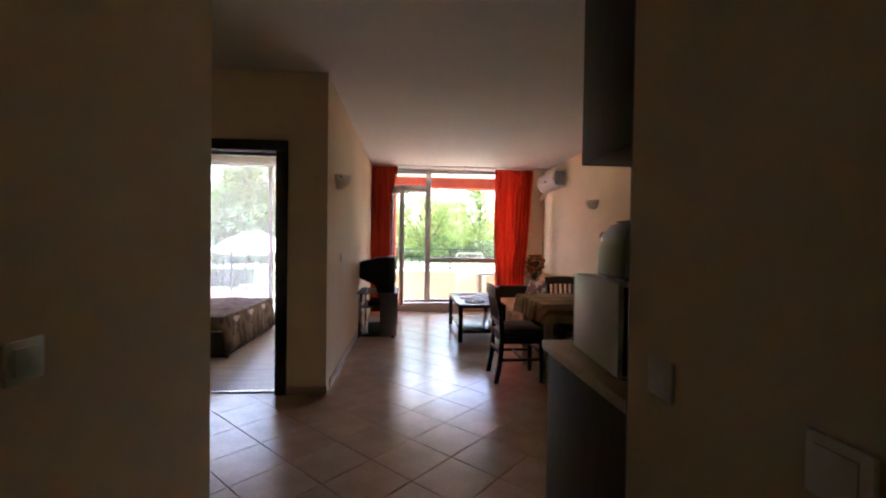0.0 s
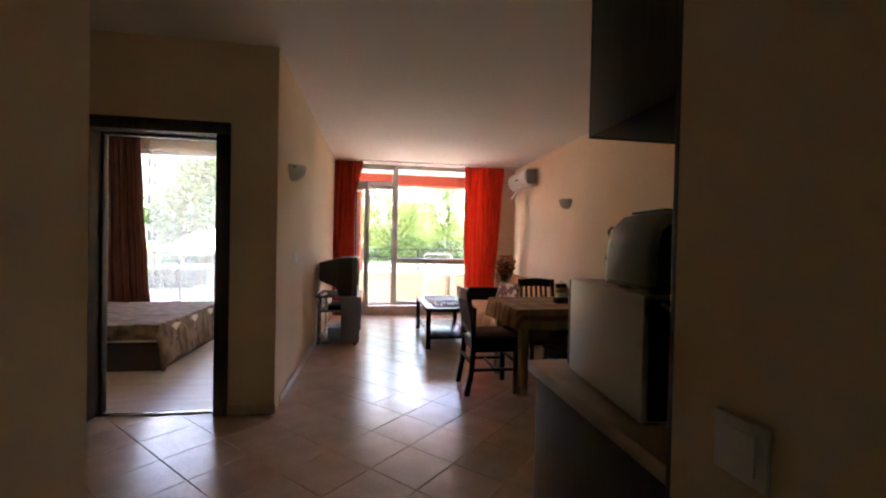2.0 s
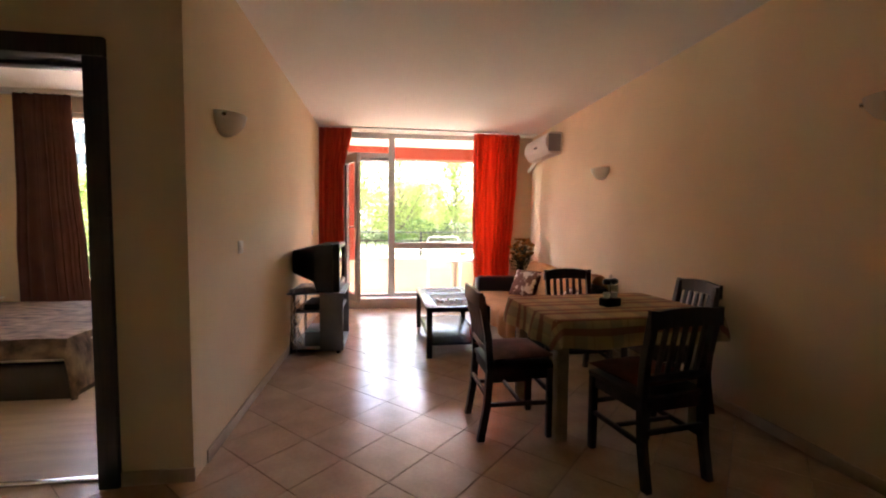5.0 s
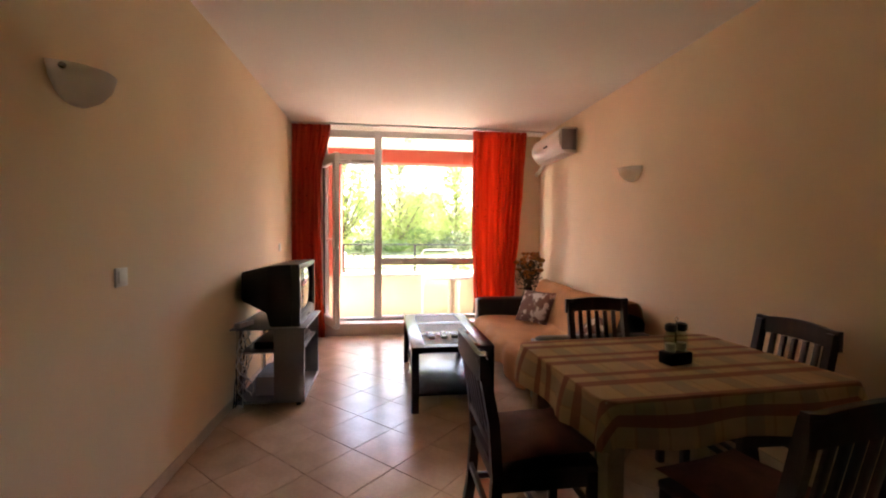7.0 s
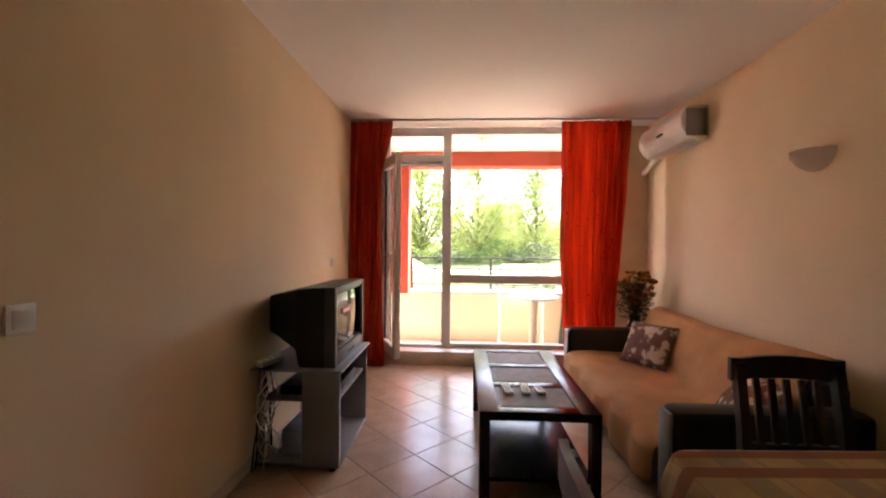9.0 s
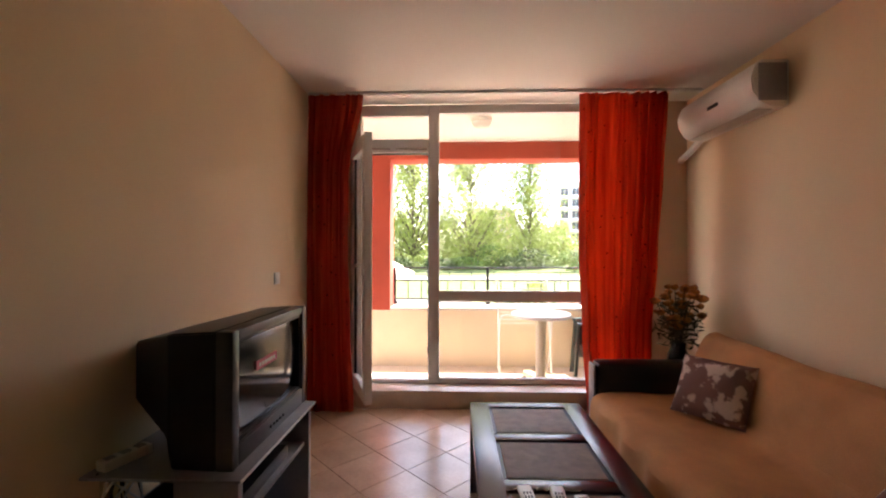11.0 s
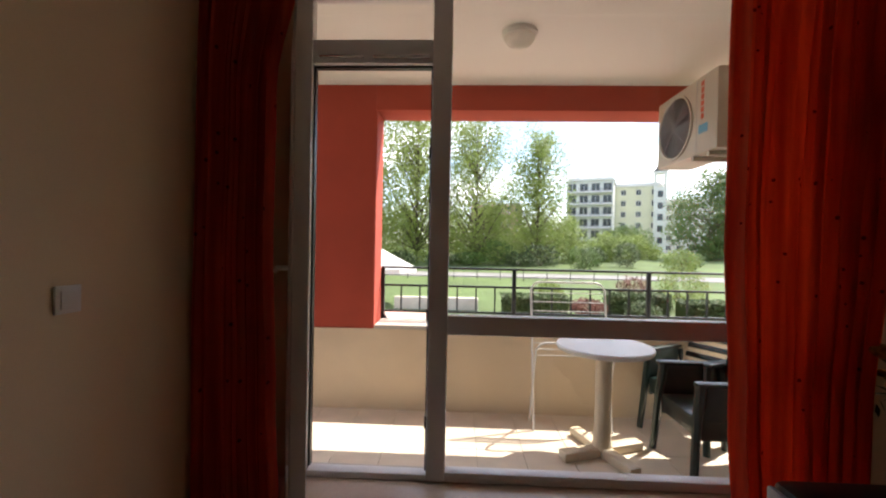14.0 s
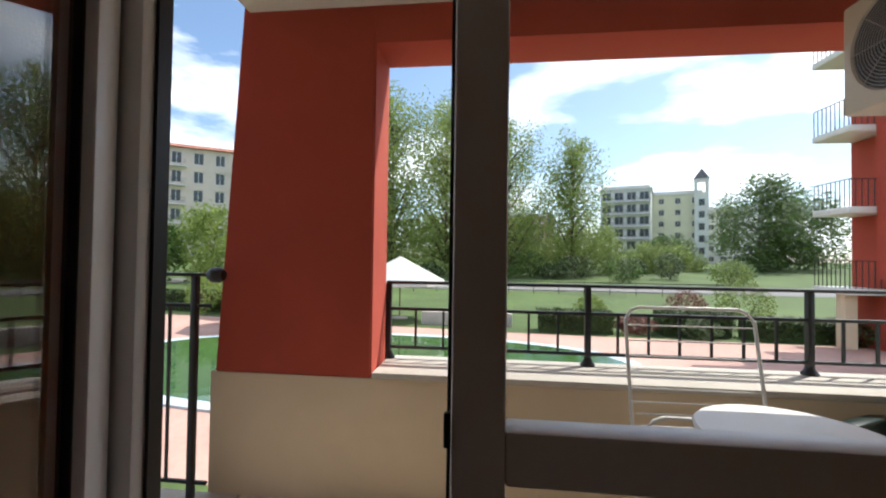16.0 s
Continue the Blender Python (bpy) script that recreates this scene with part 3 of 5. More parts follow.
lathe("knob", [(0, -0.05), (0.03, -0.045), (0.045, -0.02), (0.045, 0.02), (0.03, 0.045), (0, 0.05)], M_IRON, srail, 14, pose(-1.17, 9.45, 1.155, 0, 90, 0))
bal2 = bpy.data.meshes.new("baluster")
bm = bmesh.new()
add_box(bm, -0.007, -0.007, -0.038, 0.007, 0.007, 0.968)
bm.to_mesh(bal2)
bm.free()
bal2.materials.append(M_IRON)
for x0 in (-1.30, -2.55, -3.80):
    for k in range(1, 8):
        b = new("baluster", bal2)
        b.parent, b.location = srail, (x0 - 1.25 * k / 8, 9.45, 0)
structure(boxes("bedroom_balcony_floor", [(-5.1, 6.75, -0.45, -1.051, 9.53, ZB - 0.004)], M_CONCRETE), "pale concrete balcony slab before the bedroom", "floor")

lamp = holder("ceiling_lamp", (0.86, 8.62, 2.739), "round white opal balcony ceiling lamp, unlit", "lamp")
lathe("base", [(0, 0), (0.115, 0), (0.115, -0.022), (0.10, -0.03), (0, -0.03)], M_WHITE, lamp, 28)
lathe("shade", [(0.10, -0.030), (0.098, -0.05), (0.08, -0.075), (0.05, -0.09), (0, -0.096)], M_SHADE, lamp, 28)


def outdoor_unit():
    u = holder("air_conditioner_unit", (2.15, 8.64, 2.0), "light grey outdoor air conditioner unit on wall brackets", "air conditioner")
    D, Wd, Hh = 0.28, 0.82, 0.54
    boxes("housing", [(0, 0, 0, D, Wd, Hh)], M_UNIT, u, bevel=0.014)
    boxes("seam", [(-0.0015, 0.235, 0.02, 0.0, 0.239, Hh - 0.02)], M_GREYPLASTIC, u)
    bm = bmesh.new()
    add_lathe(bm, [(0.235, -0.004), (0.245, 0.0), (0.245, 0.012), (0.23, 0.012), (0.22, -0.002)], 36, pose(-0.002, 0.53, 0.27, 0, -90, 0))
    finish(bm, "fan_ring", M_UNIT, u, True)
    # flat black disc: the shade behind the grille put into colour, no hollow
    lathe("fan_shade_disc", [(0, 0.004), (0.225, 0.004), (0.225, 0.001), (0, 0.001)], M_BLACK, u, 32, pose(0.0, 0.53, 0.27, 0, -90, 0))
    lines = []
    for k in range(1, 15):
        q = 0.225 * k / 15
        lines.append([(-0.012, 0.53 + q * math.cos(a * math.pi / 12), 0.27 + q * math.sin(a * math.pi / 12)) for a in range(25)])
    for a in range(8):
        lines.append([(-0.013, 0.53, 0.27), (-0.013, 0.53 + 0.23 * math.cos(a * math.pi / 4), 0.27 + 0.23 * math.sin(a * math.pi / 4))])
    tubes("grille", lines, 0.0028, M_GREYPLASTIC, u, 5)
    boxes("label_mark", [(-0.002, 0.15, 0.24 + 0.045 * k, -0.0005, 0.185, 0.275 + 0.045 * k) for k in range(6)], M_ORANGEMARK, u)
    boxes("blue_mark", [(-0.002, 0.10, 0.14, -0.0005, 0.21, 0.20)], M_BLUEMARK, u)
    boxes("side_grip", [(0.09, -0.003, 0.36, 0.20, -0.0005, 0.41)], M_BLACK, u, bevel=0.001)
    boxes("valve_cover", [(0.12, -0.03, 0.04, 0.24, -0.0005, 0.20)], M_UNIT, u, bevel=0.006)
    for yb in (0.08, 0.27):
        boxes("bracket", [(0.0, yb, -0.035, 0.769, yb + 0.03, -0.002)], M_UNIT, u, bevel=0.003)
        if yb < 0.2:
            tubes("brace", [[(0.25, yb + 0.015, -0.03), (0.765, yb + 0.015, -0.30)]], 0.010, M_UNIT, u, 6)
    tubes("hose", [[(0.24, -0.02, 0.06), (0.30, 0.04, -0.02), (0.33, 0.16, -0.14), (0.31, 0.27, -0.32), (0.30, 0.31, -0.6), (0.30, 0.31, -1.1), (0.36, 0.30, -1.6), (0.62, 0.28, -2.0), (0.765, 0.27, -2.08)]], 0.016, M_BLACK, u)
    return u


outdoor_unit()


def balcony_table():
    t = holder("balcony_table", (1.535, 8.86, ZB), "cream plastic pedestal table with a round white top", "table")
    lathe("top", [(0, 0.755), (0.28, 0.755), (0.315, 0.745), (0.327, 0.757), (0.332, 0.773), (0.325, 0.783), (0, 0.786)], M_WHITE, t, 40)
    lathe("column", [(0.075, 0.05), (0.062, 0.10), (0.055, 0.30), (0.055, 0.64), (0.075, 0.73), (0.12, 0.754)], M_PLASTICBEIGE, t, 20)
    bm = bmesh.new()
    for a in (20, 110, 200, 290):
        add_box(bm, 0.03, -0.045, 0.0, 0.33, 0.045, 0.065, m=pose(0, 0, 0, 0, 0, a), bevel=0.012)
    finish(bm, "foot", M_PLASTICBEIGE, t, True)


balcony_table()


def plastic_chair():
    c = holder("garden_chair", (2.20, 8.72, ZB), "dark green moulded plastic armchair on the balcony", "chair", "balcony chairs", turn=90)
    bm = bmesh.new()
    add_box(bm, -0.22, -0.22, 0.40, 0.22, 0.22, 0.425, bevel=0.011)
    finish(bm, "seat", M_PLASTICGREEN, c, True)
    boxes("skirt", [(-0.225, -0.215, 0.28, -0.205, 0.215, 0.41), (0.205, -0.215, 0.28, 0.225, 0.215, 0.41), (-0.205, 0.195, 0.30, 0.205, 0.215, 0.41),
                    (-0.25, -0.20, 0.41, -0.232, 0.20, 0.63), (0.232, -0.20, 0.41, 0.25, 0.20, 0.63)], M_PLASTICGREEN, c, bevel=0.006)
    for sx in (-1, 1):
        for sy, lean in ((1, 0.03), (-1, -0.05)):
            bm = bmesh.new()
            add_tube(bm, [(sx * 0.24, sy * 0.20, 0.64 if sy > 0 else 0.62), (sx * 0.245, sy * 0.21 + lean * 0.5, 0.40), (sx * 0.27, sy * 0.22 + lean, 0.0)], 0.034, 8, 0.024)
            finish(bm, "leg", M_PLASTICGREEN, c, True)
    for sx in (-1, 1):
        bm = bmesh.new()
        add_box(bm, sx * 0.25 - 0.035, -0.24, 0.625, sx * 0.25 + 0.035, 0.24, 0.655, bevel=0.012)
        finish(bm, "armrest", M_PLASTICGREEN, c, True)
    bm = bmesh.new()
    tilt = pose(0, -0.21, 0.42, 12, 0, 0)
    for z in (0.06, 0.14, 0.22, 0.30):
        add_box(bm, -0.21, -0.01, z, 0.21, 0.01, z + 0.045, m=tilt, bevel=0.006)
    for x in (-0.23, 0.23):
        add_box(bm, x - 0.02, -0.012, 0, x + 0.02, 0.012, 0.42, m=tilt, bevel=0.006)
    add_box(bm, -0.23, -0.012, 0.37, 0.23, 0.012, 0.44, m=tilt, bevel=0.01)
    finish(bm, "backrest", M_PLASTICGREEN, c, True)
    return c


gc = plastic_chair()
copy_thing(gc, pose(2.36, 9.24, ZB, 0, 0, 120))


def drying_rack():
    r = holder("drying_rack", (1.42, 9.30, ZB), "white coated wire clothes drying rack, folded half open", "rack")
    w = 0.31
    lines = []
    for s in (1, -1):
        y0, y1 = 0.16 * s, -0.10 * s
        top = 1.17 if s > 0 else 0.72
        lines.append([(-w, y1, 0.0), (-w, y0 * 0.9, top - 0.06), (-w + 0.03, y0, top - 0.015), (-w + 0.07, y0, top), (w - 0.07, y0, top), (w - 0.03, y0, top - 0.015), (w, y0 * 0.9, top - 0.06), (w, y1, 0.0)])
    tubes("frame", lines, 0.009, M_RACK, r, 8)
    bars = [[(-w, 0.15 - 0.02 * k, 1.08 - 0.075 * k), (w, 0.15 - 0.02 * k, 1.08 - 0.075 * k)] for k in range(5)]
    bars += [[(-w - 0.0, -0.15 + 0.06 * k, 0.62 + 0.035 * k), (w, -0.15 + 0.06 * k, 0.62 + 0.035 * k)] for k in range(4)]
    tubes("bar", bars, 0.004, M_RACK, r, 6)


drying_rack()


# ---- living room furniture ----
def sconce(loc, turn):
    s = holder("wall_sconce", loc, "white frosted half bowl wall lamp, unlit", "lamp", "wall lamps", turn=turn)
    lathe("shade", [(0.0, -0.07), (0.045, -0.065), (0.085, -0.04), (0.115, 0.0), (0.13, 0.05)], M_SHADE, s, 20, None, math.pi, 0.0, thick=0.004)
    boxes("bracket", [(-0.05, 0.0, -0.05, 0.05, 0.012, 0.05)], M_WHITE, s, bevel=0.003)
    lathe("knob", [(0, 0.0), (0.011, 0.002), (0.011, 0.016), (0, 0.018)], M_CHROME, s, 12, pose(0.118, 0.045, 0.03, -90, 0, -50))
    return s


sc = sconce((XL, 4.02, 1.83), -90)
copy_thing(sc, pose(XR, 5.69, 1.835, 0, 0, 90))
copy_thing(sc, pose(XR, 3.06, 1.83, 0, 0, 90))


def wall_switch(name, loc, turn, label, group="wall switches"):
    s = holder(name, loc, label, "switch", group, turn=turn)
    boxes("plate", [(-0.041, 0.0, -0.041, 0.041, 0.009, 0.041)], M_WHITE, s, bevel=0.003)
    boxes("rocker", [(-0.027, 0.009, -0.027, 0.027, 0.013, 0.027)], M_WHITE, s, bevel=0.002)
    return s


sw = wall_switch("light_switch", (XL, 4.27, 1.107), -90, "white square light switch on the cream wall")
copy_thing(sw, pose(XL, 7.02, 1.15, 0, 0, -90))
copy_thing(sw, pose(0.548, 0.85, 1.0, 0, 0, 90))
copy_thing(sw, pose(0.548, 0.49, 1.0, 0, 0, 90))
copy_thing(sw, pose(-0.71, 0.88, 1.04, 0, 0, -90))


def air_conditioner():
    a = holder("air_conditioner", (XR, 6.77, 2.225), "white indoor air conditioner high on the wall", "air conditioner")
    prof = [(0.0, 0.0), (-0.10, 0.0), (-0.17, 0.03), (-0.215, 0.10), (-0.225, 0.18), (-0.20, 0.25), (-0.17, 0.285), (0.0, 0.285)]
    bm = bmesh.new()
    f = bm.faces.new([bm.verts.new((x, 0, z)) for x, z in prof])
    g = bmesh.ops.extrude_face_region(bm, geom=[f])
    bmesh.ops.translate(bm, vec=(0, 0.86, 0), verts=[v for v in g["geom"] if isinstance(v, bmesh.types.BMVert)])
    bmesh.ops.bevel(bm, geom=bm.edges[:], offset=0.008, segments=2, affect="EDGES")
    finish(bm, "housing", M_WHITE, a, True)
    boxes("side_cap", [(-0.19, -0.012, 0.03, -0.02, 0.0, 0.26)], M_GREYPLASTIC, a, bevel=0.006)
    boxes("display", [(-0.2235, 0.34, 0.12, -0.214, 0.46, 0.145)], M_BLACK, a, bevel=0.002)
    boxes("louvre", [(-0.17, 0.06, -0.008, -0.06, 0.80, -0.001)], M_OFFWHITE, a, bevel=0.003)
    tubes("pipe_cover", [[(-0.06, 0.80, 0.02), (-0.06, 0.95, -0.05), (-0.05, 1.15, -0.10), (-0.04, 1.235, -0.10)]], 0.028, M_WHITE, a, 10)


air_conditioner()


def dining_chair():
    c = holder("dining_chair", (1.065, 3.93, 0), "dark stained wooden dining chair with a slatted back", "chair", "chairs round the table", turn=-90)
    # faces +y locally
    bm = bmesh.new()
    add_box(bm, -0.205, -0.20, 0.42, 0.205, 0.21, 0.45, bevel=0.008)
    finish(bm, "seat", M_CHAIR, c, True)
    pieces("apron", [(-0.18, 0.165, 0.36, 0.18, 0.185, 0.42), (-0.18, -0.185, 0.36, 0.18, -0.165, 0.42), (-0.19, -0.17, 0.36, -0.17, 0.17, 0.42), (0.17, -0.17, 0.36, 0.19, 0.17, 0.42)], M_CHAIR, c, bevel=0.003)
    for sx in (-1, 1):
        boxes("leg", [(sx * 0.185 - 0.019, 0.165, 0, sx * 0.185 + 0.019, 0.203, 0.42)], M_CHAIR, c, bevel=0.004)
        bm = bmesh.new()
        pts = [(-0.235, 0.0), (-0.20, 0.20), (-0.185, 0.42), (-0.20, 0.62), (-0.245, 0.86)]
        vs = []
        for y, z in pts:
            vs.append([bm.verts.new((sx * 0.185 + dx, y + dy, z)) for dx, dy in ((-0.018, -0.02), (0.018, -0.02), (0.018, 0.02), (-0.018, 0.02))])
        for a, b in zip(vs, vs[1:]):
            for k in range(4):
                bm.faces.new((a[k], a[(k + 1) % 4], b[(k + 1) % 4], b[k]))
        bm.faces.new(vs[0][::-1]), bm.faces.new(vs[-1])
        finish(bm, "leg", M_CHAIR, c, True)
    pieces("stretcher", [(-0.195, -0.19, 0.20, -0.175, 0.18, 0.225), (0.175, -0.19, 0.20, 0.195, 0.18, 0.225), (-0.18, 0.0, 0.20, 0.18, 0.02, 0.22),
                        (-0.18, 0.175, 0.26, 0.18, 0.193, 0.285), (-0.18, -0.215, 0.26, 0.18, -0.195, 0.285)], M_CHAIR, c, bevel=0.003)
    # arched top rail
    bm = bmesh.new()
    n = 10
    lo, hi = [], []
    for i in range(n + 1):
        u = 2 * i / n - 1
        y, top = -0.248 - 0.015 * (1 - u * u), 0.865 + 0.022 * (1 - u * u) + (0.012 if abs(u) > 0.85 else 0)
        lo.append([bm.verts.new((u * 0.215, y + d, 0.785 + 0.012 * (1 - u * u))) for d in (-0.011, 0.011)])
        hi.append([bm.verts.new((u * 0.215, y + d, top)) for d in (-0.011, 0.011)])
    for i in range(n):
        for a, b in ((lo, hi),):
            bm.faces.new((a[i][0], a[i + 1][0], b[i + 1][0], b[i][0]))
            bm.faces.new((a[i][1], b[i][1], b[i + 1][1], a[i + 1][1]))
            bm.faces.new((b[i][0], b[i + 1][0], b[i + 1][1], b[i][1]))
            bm.faces.new((a[i][0], a[i][1], a[i + 1][1], a[i + 1][0]))
    for i in (0, n):
        bm.faces.new((lo[i][0], lo[i][1], hi[i][1], hi[i][0]))
    finish(bm, "top_rail", M_CHAIR, c, True)
    boxes("lower_rail", [(-0.18, -0.212, 0.52, 0.18, -0.188, 0.555)], M_CHAIR, c, bevel=0.004)
    m = pose(0, -0.20, 0.55, 11, 0, 0)
    for x in (-0.115, -0.057, 0.0, 0.057, 0.115):
        bm = bmesh.new()
        add_box(bm, x - 0.014, -0.007, 0, x + 0.014, 0.007, 0.25, m=m, bevel=0.003)
        finish(bm, "slat", M_CHAIR, c, True)
    return c


ch = dining_chair()
copy_thing(ch, pose(1.655, 3.44, 0, 0, 0, 8))
copy_thing(ch, pose(2.24, 4.10, 0, 0, 0, 88))
copy_thing(ch, pose(1.87, 4.66, 0, 0, 0, 178))
cu = pillow_mesh("seat_cushion", 0.40, 0.40, 0.07, M_CUSHION, None, pose(1.075, 3.94, 0.485, 0, 0, 5))
tagged(cu, "dark red quilted cushion on a dining chair", "cushion", "seat cushions")
for x, y, a in ((1.65, 3.47, 12), (2.22, 4.10, 80), (1.87, 4.64, 0)):
    copy_thing(cu, pose(x, y, 0.485, 0, 0, a))


def dining_table():
    t = holder("dining_table", (1.75, 4.03, 0), "wooden dining table under a checked tablecloth", "table", turn=3)
    for sx in (-1, 1):
        for sy in (-1, 1):
            boxes("leg", [(sx * 0.47 - 0.035, sy * 0.30 - 0.035, 0, sx * 0.47 + 0.035, sy * 0.30 + 0.035, 0.71)], M_COUNTER, t, bevel=0.005)
    pieces("apron", [(-0.47, -0.315, 0.62, 0.47, -0.285, 0.71), (-0.47, 0.285, 0.62, 0.47, 0.315, 0.71), (-0.485, -0.3, 0.62, -0.455, 0.3, 0.71), (0.455, -0.3, 0.62, 0.485, 0.3, 0.71)], M_COUNTER, t)
    boxes("top", [(-0.55, -0.39, 0.71, 0.55, 0.39, 0.733)], M_COUNTER, t, bevel=0.004)


dining_table()


def tablecloth():
    hx, hy, r = 0.56, 0.40, 0.06
    ring = []
    corners = [(hx - r, hy - r, 0), (-hx + r, hy - r, 90), (-hx + r, -hy + r, 180), (hx - r, -hy + r, 270)]
    for cx, cy, a0 in corners:
        for k in range(9):
            a = radians(a0 + 90 * k / 8)
            ring.append((cx + r * math.cos(a), cy + r * math.sin(a), math.cos(a), math.sin(a)))
        # straight run to the next corner
        nxt = corners[(corners.index((cx, cy, a0)) + 1) % 4]
        a = radians(a0 + 90)
        p0 = (cx + r * math.cos(a), cy + r * math.sin(a))
        p1 = (nxt[0] + r * math.cos(a), nxt[1] + r * math.sin(a))
        for k in range(1, 12):
            ring.append((p0[0] + (p1[0] - p0[0]) * k / 12, p0[1] + (p1[1] - p0[1]) * k / 12, math.cos(a), math.sin(a)))
    bm = bmesh.new()
    n = len(ring)
    levels = [(0.0, 0.7375, 0.0), (0.006, 0.732, 0.0), (0.012, 0.70, 0.5), (0.02, 0.66, 0.8), (0.028, 0.61, 1.0), (0.03, 0.575, 1.0)]
    rows = []
    for off, z, wv in levels:
        rows.append([bm.verts.new((x + nx * (off + 0.02 * wv * math.sin(i * 0.9 + noise.noise((i * 0.3, 0, 0)) * 3)), y + ny * (off + 0.02 * wv * math.sin(i * 0.9)), z + 0.012 * wv * noise.noise((i * 0.2, 5, 0)))) for i, (x, y, nx, ny) in enumerate(ring)])
    bm.faces.new(rows[0])
    for a, b in zip(rows, rows[1:]):
        for i in range(n):
            bm.faces.new((a[i], a[(i + 1) % n], b[(i + 1) % n], b[i]))
    # the weave runs on over the edge, so lay the cloth out flat
    flat = {}
    for (off, z, wv), row in zip(levels, rows):
        for v, (x, y, nx, ny) in zip(row, ring):
            flat[v] = (x + nx * (0.7375 - z + off), y + ny * (0.7375 - z + off))
    uv = bm.loops.layers.uv.new("weave")
    for f in bm.faces:
        for lp in f.loops:
            lp[uv].uv = flat[lp.vert]
    ob = finish(bm, "tablecloth", M_CLOTH, None, True, pose(1.75, 4.03, 0, 0, 0, 3))
    tagged(ob, "checked ochre and brown cotton cloth over the table", "tablecloth")


tablecloth()
cd = holder("condiment_set", (1.745, 3.965, 0.7385), "small glass salt and pepper set in a dark holder", "condiment set", turn=12)
boxes("tray", [(-0.062, -0.036, 0, 0.062, 0.036, 0.055)], M_BLACK, cd, bevel=0.008)
for x in (-0.03, 0.03):
    lathe("shaker", [(0, 0.056), (0.023, 0.056), (0.026, 0.09), (0.024, 0.13), (0.018, 0.142), (0, 0.142)], M_TINTGLASS, cd, 14, (x, 0, 0))
    lathe("salt", [(0, 0.058), (0.020, 0.058), (0.022, 0.09), (0, 0.092)], M_OFFWHITE, cd, 14, (x, 0, 0))
    lathe("cap", [(0.019, 0.1425), (0.026, 0.150), (0.025, 0.172), (0.012, 0.180), (0, 0.180)], M_BLACK, cd, 14, (x, 0, 0))
tubes("handle", [[(0, 0, 0.04), (0, 0, 0.185), (0.012, 0, 0.195), (0, 0, 0.207), (-0.012, 0, 0.195), (0, 0, 0.185)]], 0.003, M_CHROME, cd, 6)


def coffee_table():
    x0, x1, y0, y1, zt = 0.67, 1.28, 5.27, 6.54, 0.485
    t = holder("coffee_table", (x0, y0, 0), "black brown coffee table with three inset woven panels", "table")
    w, l = x1 - x0, y1 - y0
    boxes("top", [(0, 0, zt - 0.045, 0.10, l, zt), (w - 0.10, 0, zt - 0.045, w, l, zt)] +
          [(0.10, y, zt - 0.045, w - 0.10, y + 0.075, zt) for y in (0.0, 0.399, 0.798, l - 0.073)], M_BLACKWOOD, t, bevel=0.003)
    for y in (0.075, 0.474, 0.873):
        boxes("inset_border", [(0.10, y, zt - 0.03, w - 0.10, y + 0.324, zt - 0.008)], M_BLACK, t)
        boxes("inset_panel", [(0.116, y + 0.016, zt - 0.0078, w - 0.116, y + 0.308, zt - 0.003)], M_PANEL, t)
    for x in (0.0, w - 0.055):
        for y in (0.0, l - 0.055):
            boxes("leg", [(x, y, 0, x + 0.055, y + 0.055, zt - 0.045)], M_BLACKWOOD, t, bevel=0.003)
    boxes("shelf", [(0.03, 0.03, 0.115, w - 0.03, l - 0.03, 0.135)], M_BLACKWOOD, t, bevel=0.003)


coffee_table()


def remote(loc, turn, length, label):
    r = holder("remote_control", loc, label, "remote control", "remote controls", turn=turn)
    boxes("body", [(-0.024, -length / 2, 0, 0.024, length / 2, 0.019)], M_WHITE, r, bevel=0.006)
    boxes("button", [(-0.014 + 0.011 * i, -length / 2 + 0.02 + 0.022 * j, 0.019, -0.008 + 0.011 * i, -length / 2 + 0.032 + 0.022 * j, 0.0215) for i in range(3) for j in range(int(length / 0.03))], M_BLACK, r)


remote((0.84, 5.60, 0.482), 4, 0.17, "white remote control with dark buttons on the table")
remote((0.945, 5.60, 0.482), -3, 0.17, "white remote control with dark buttons on the table")
remote((1.025, 5.58, 0.482), 6, 0.10, "small white remote control on the table")


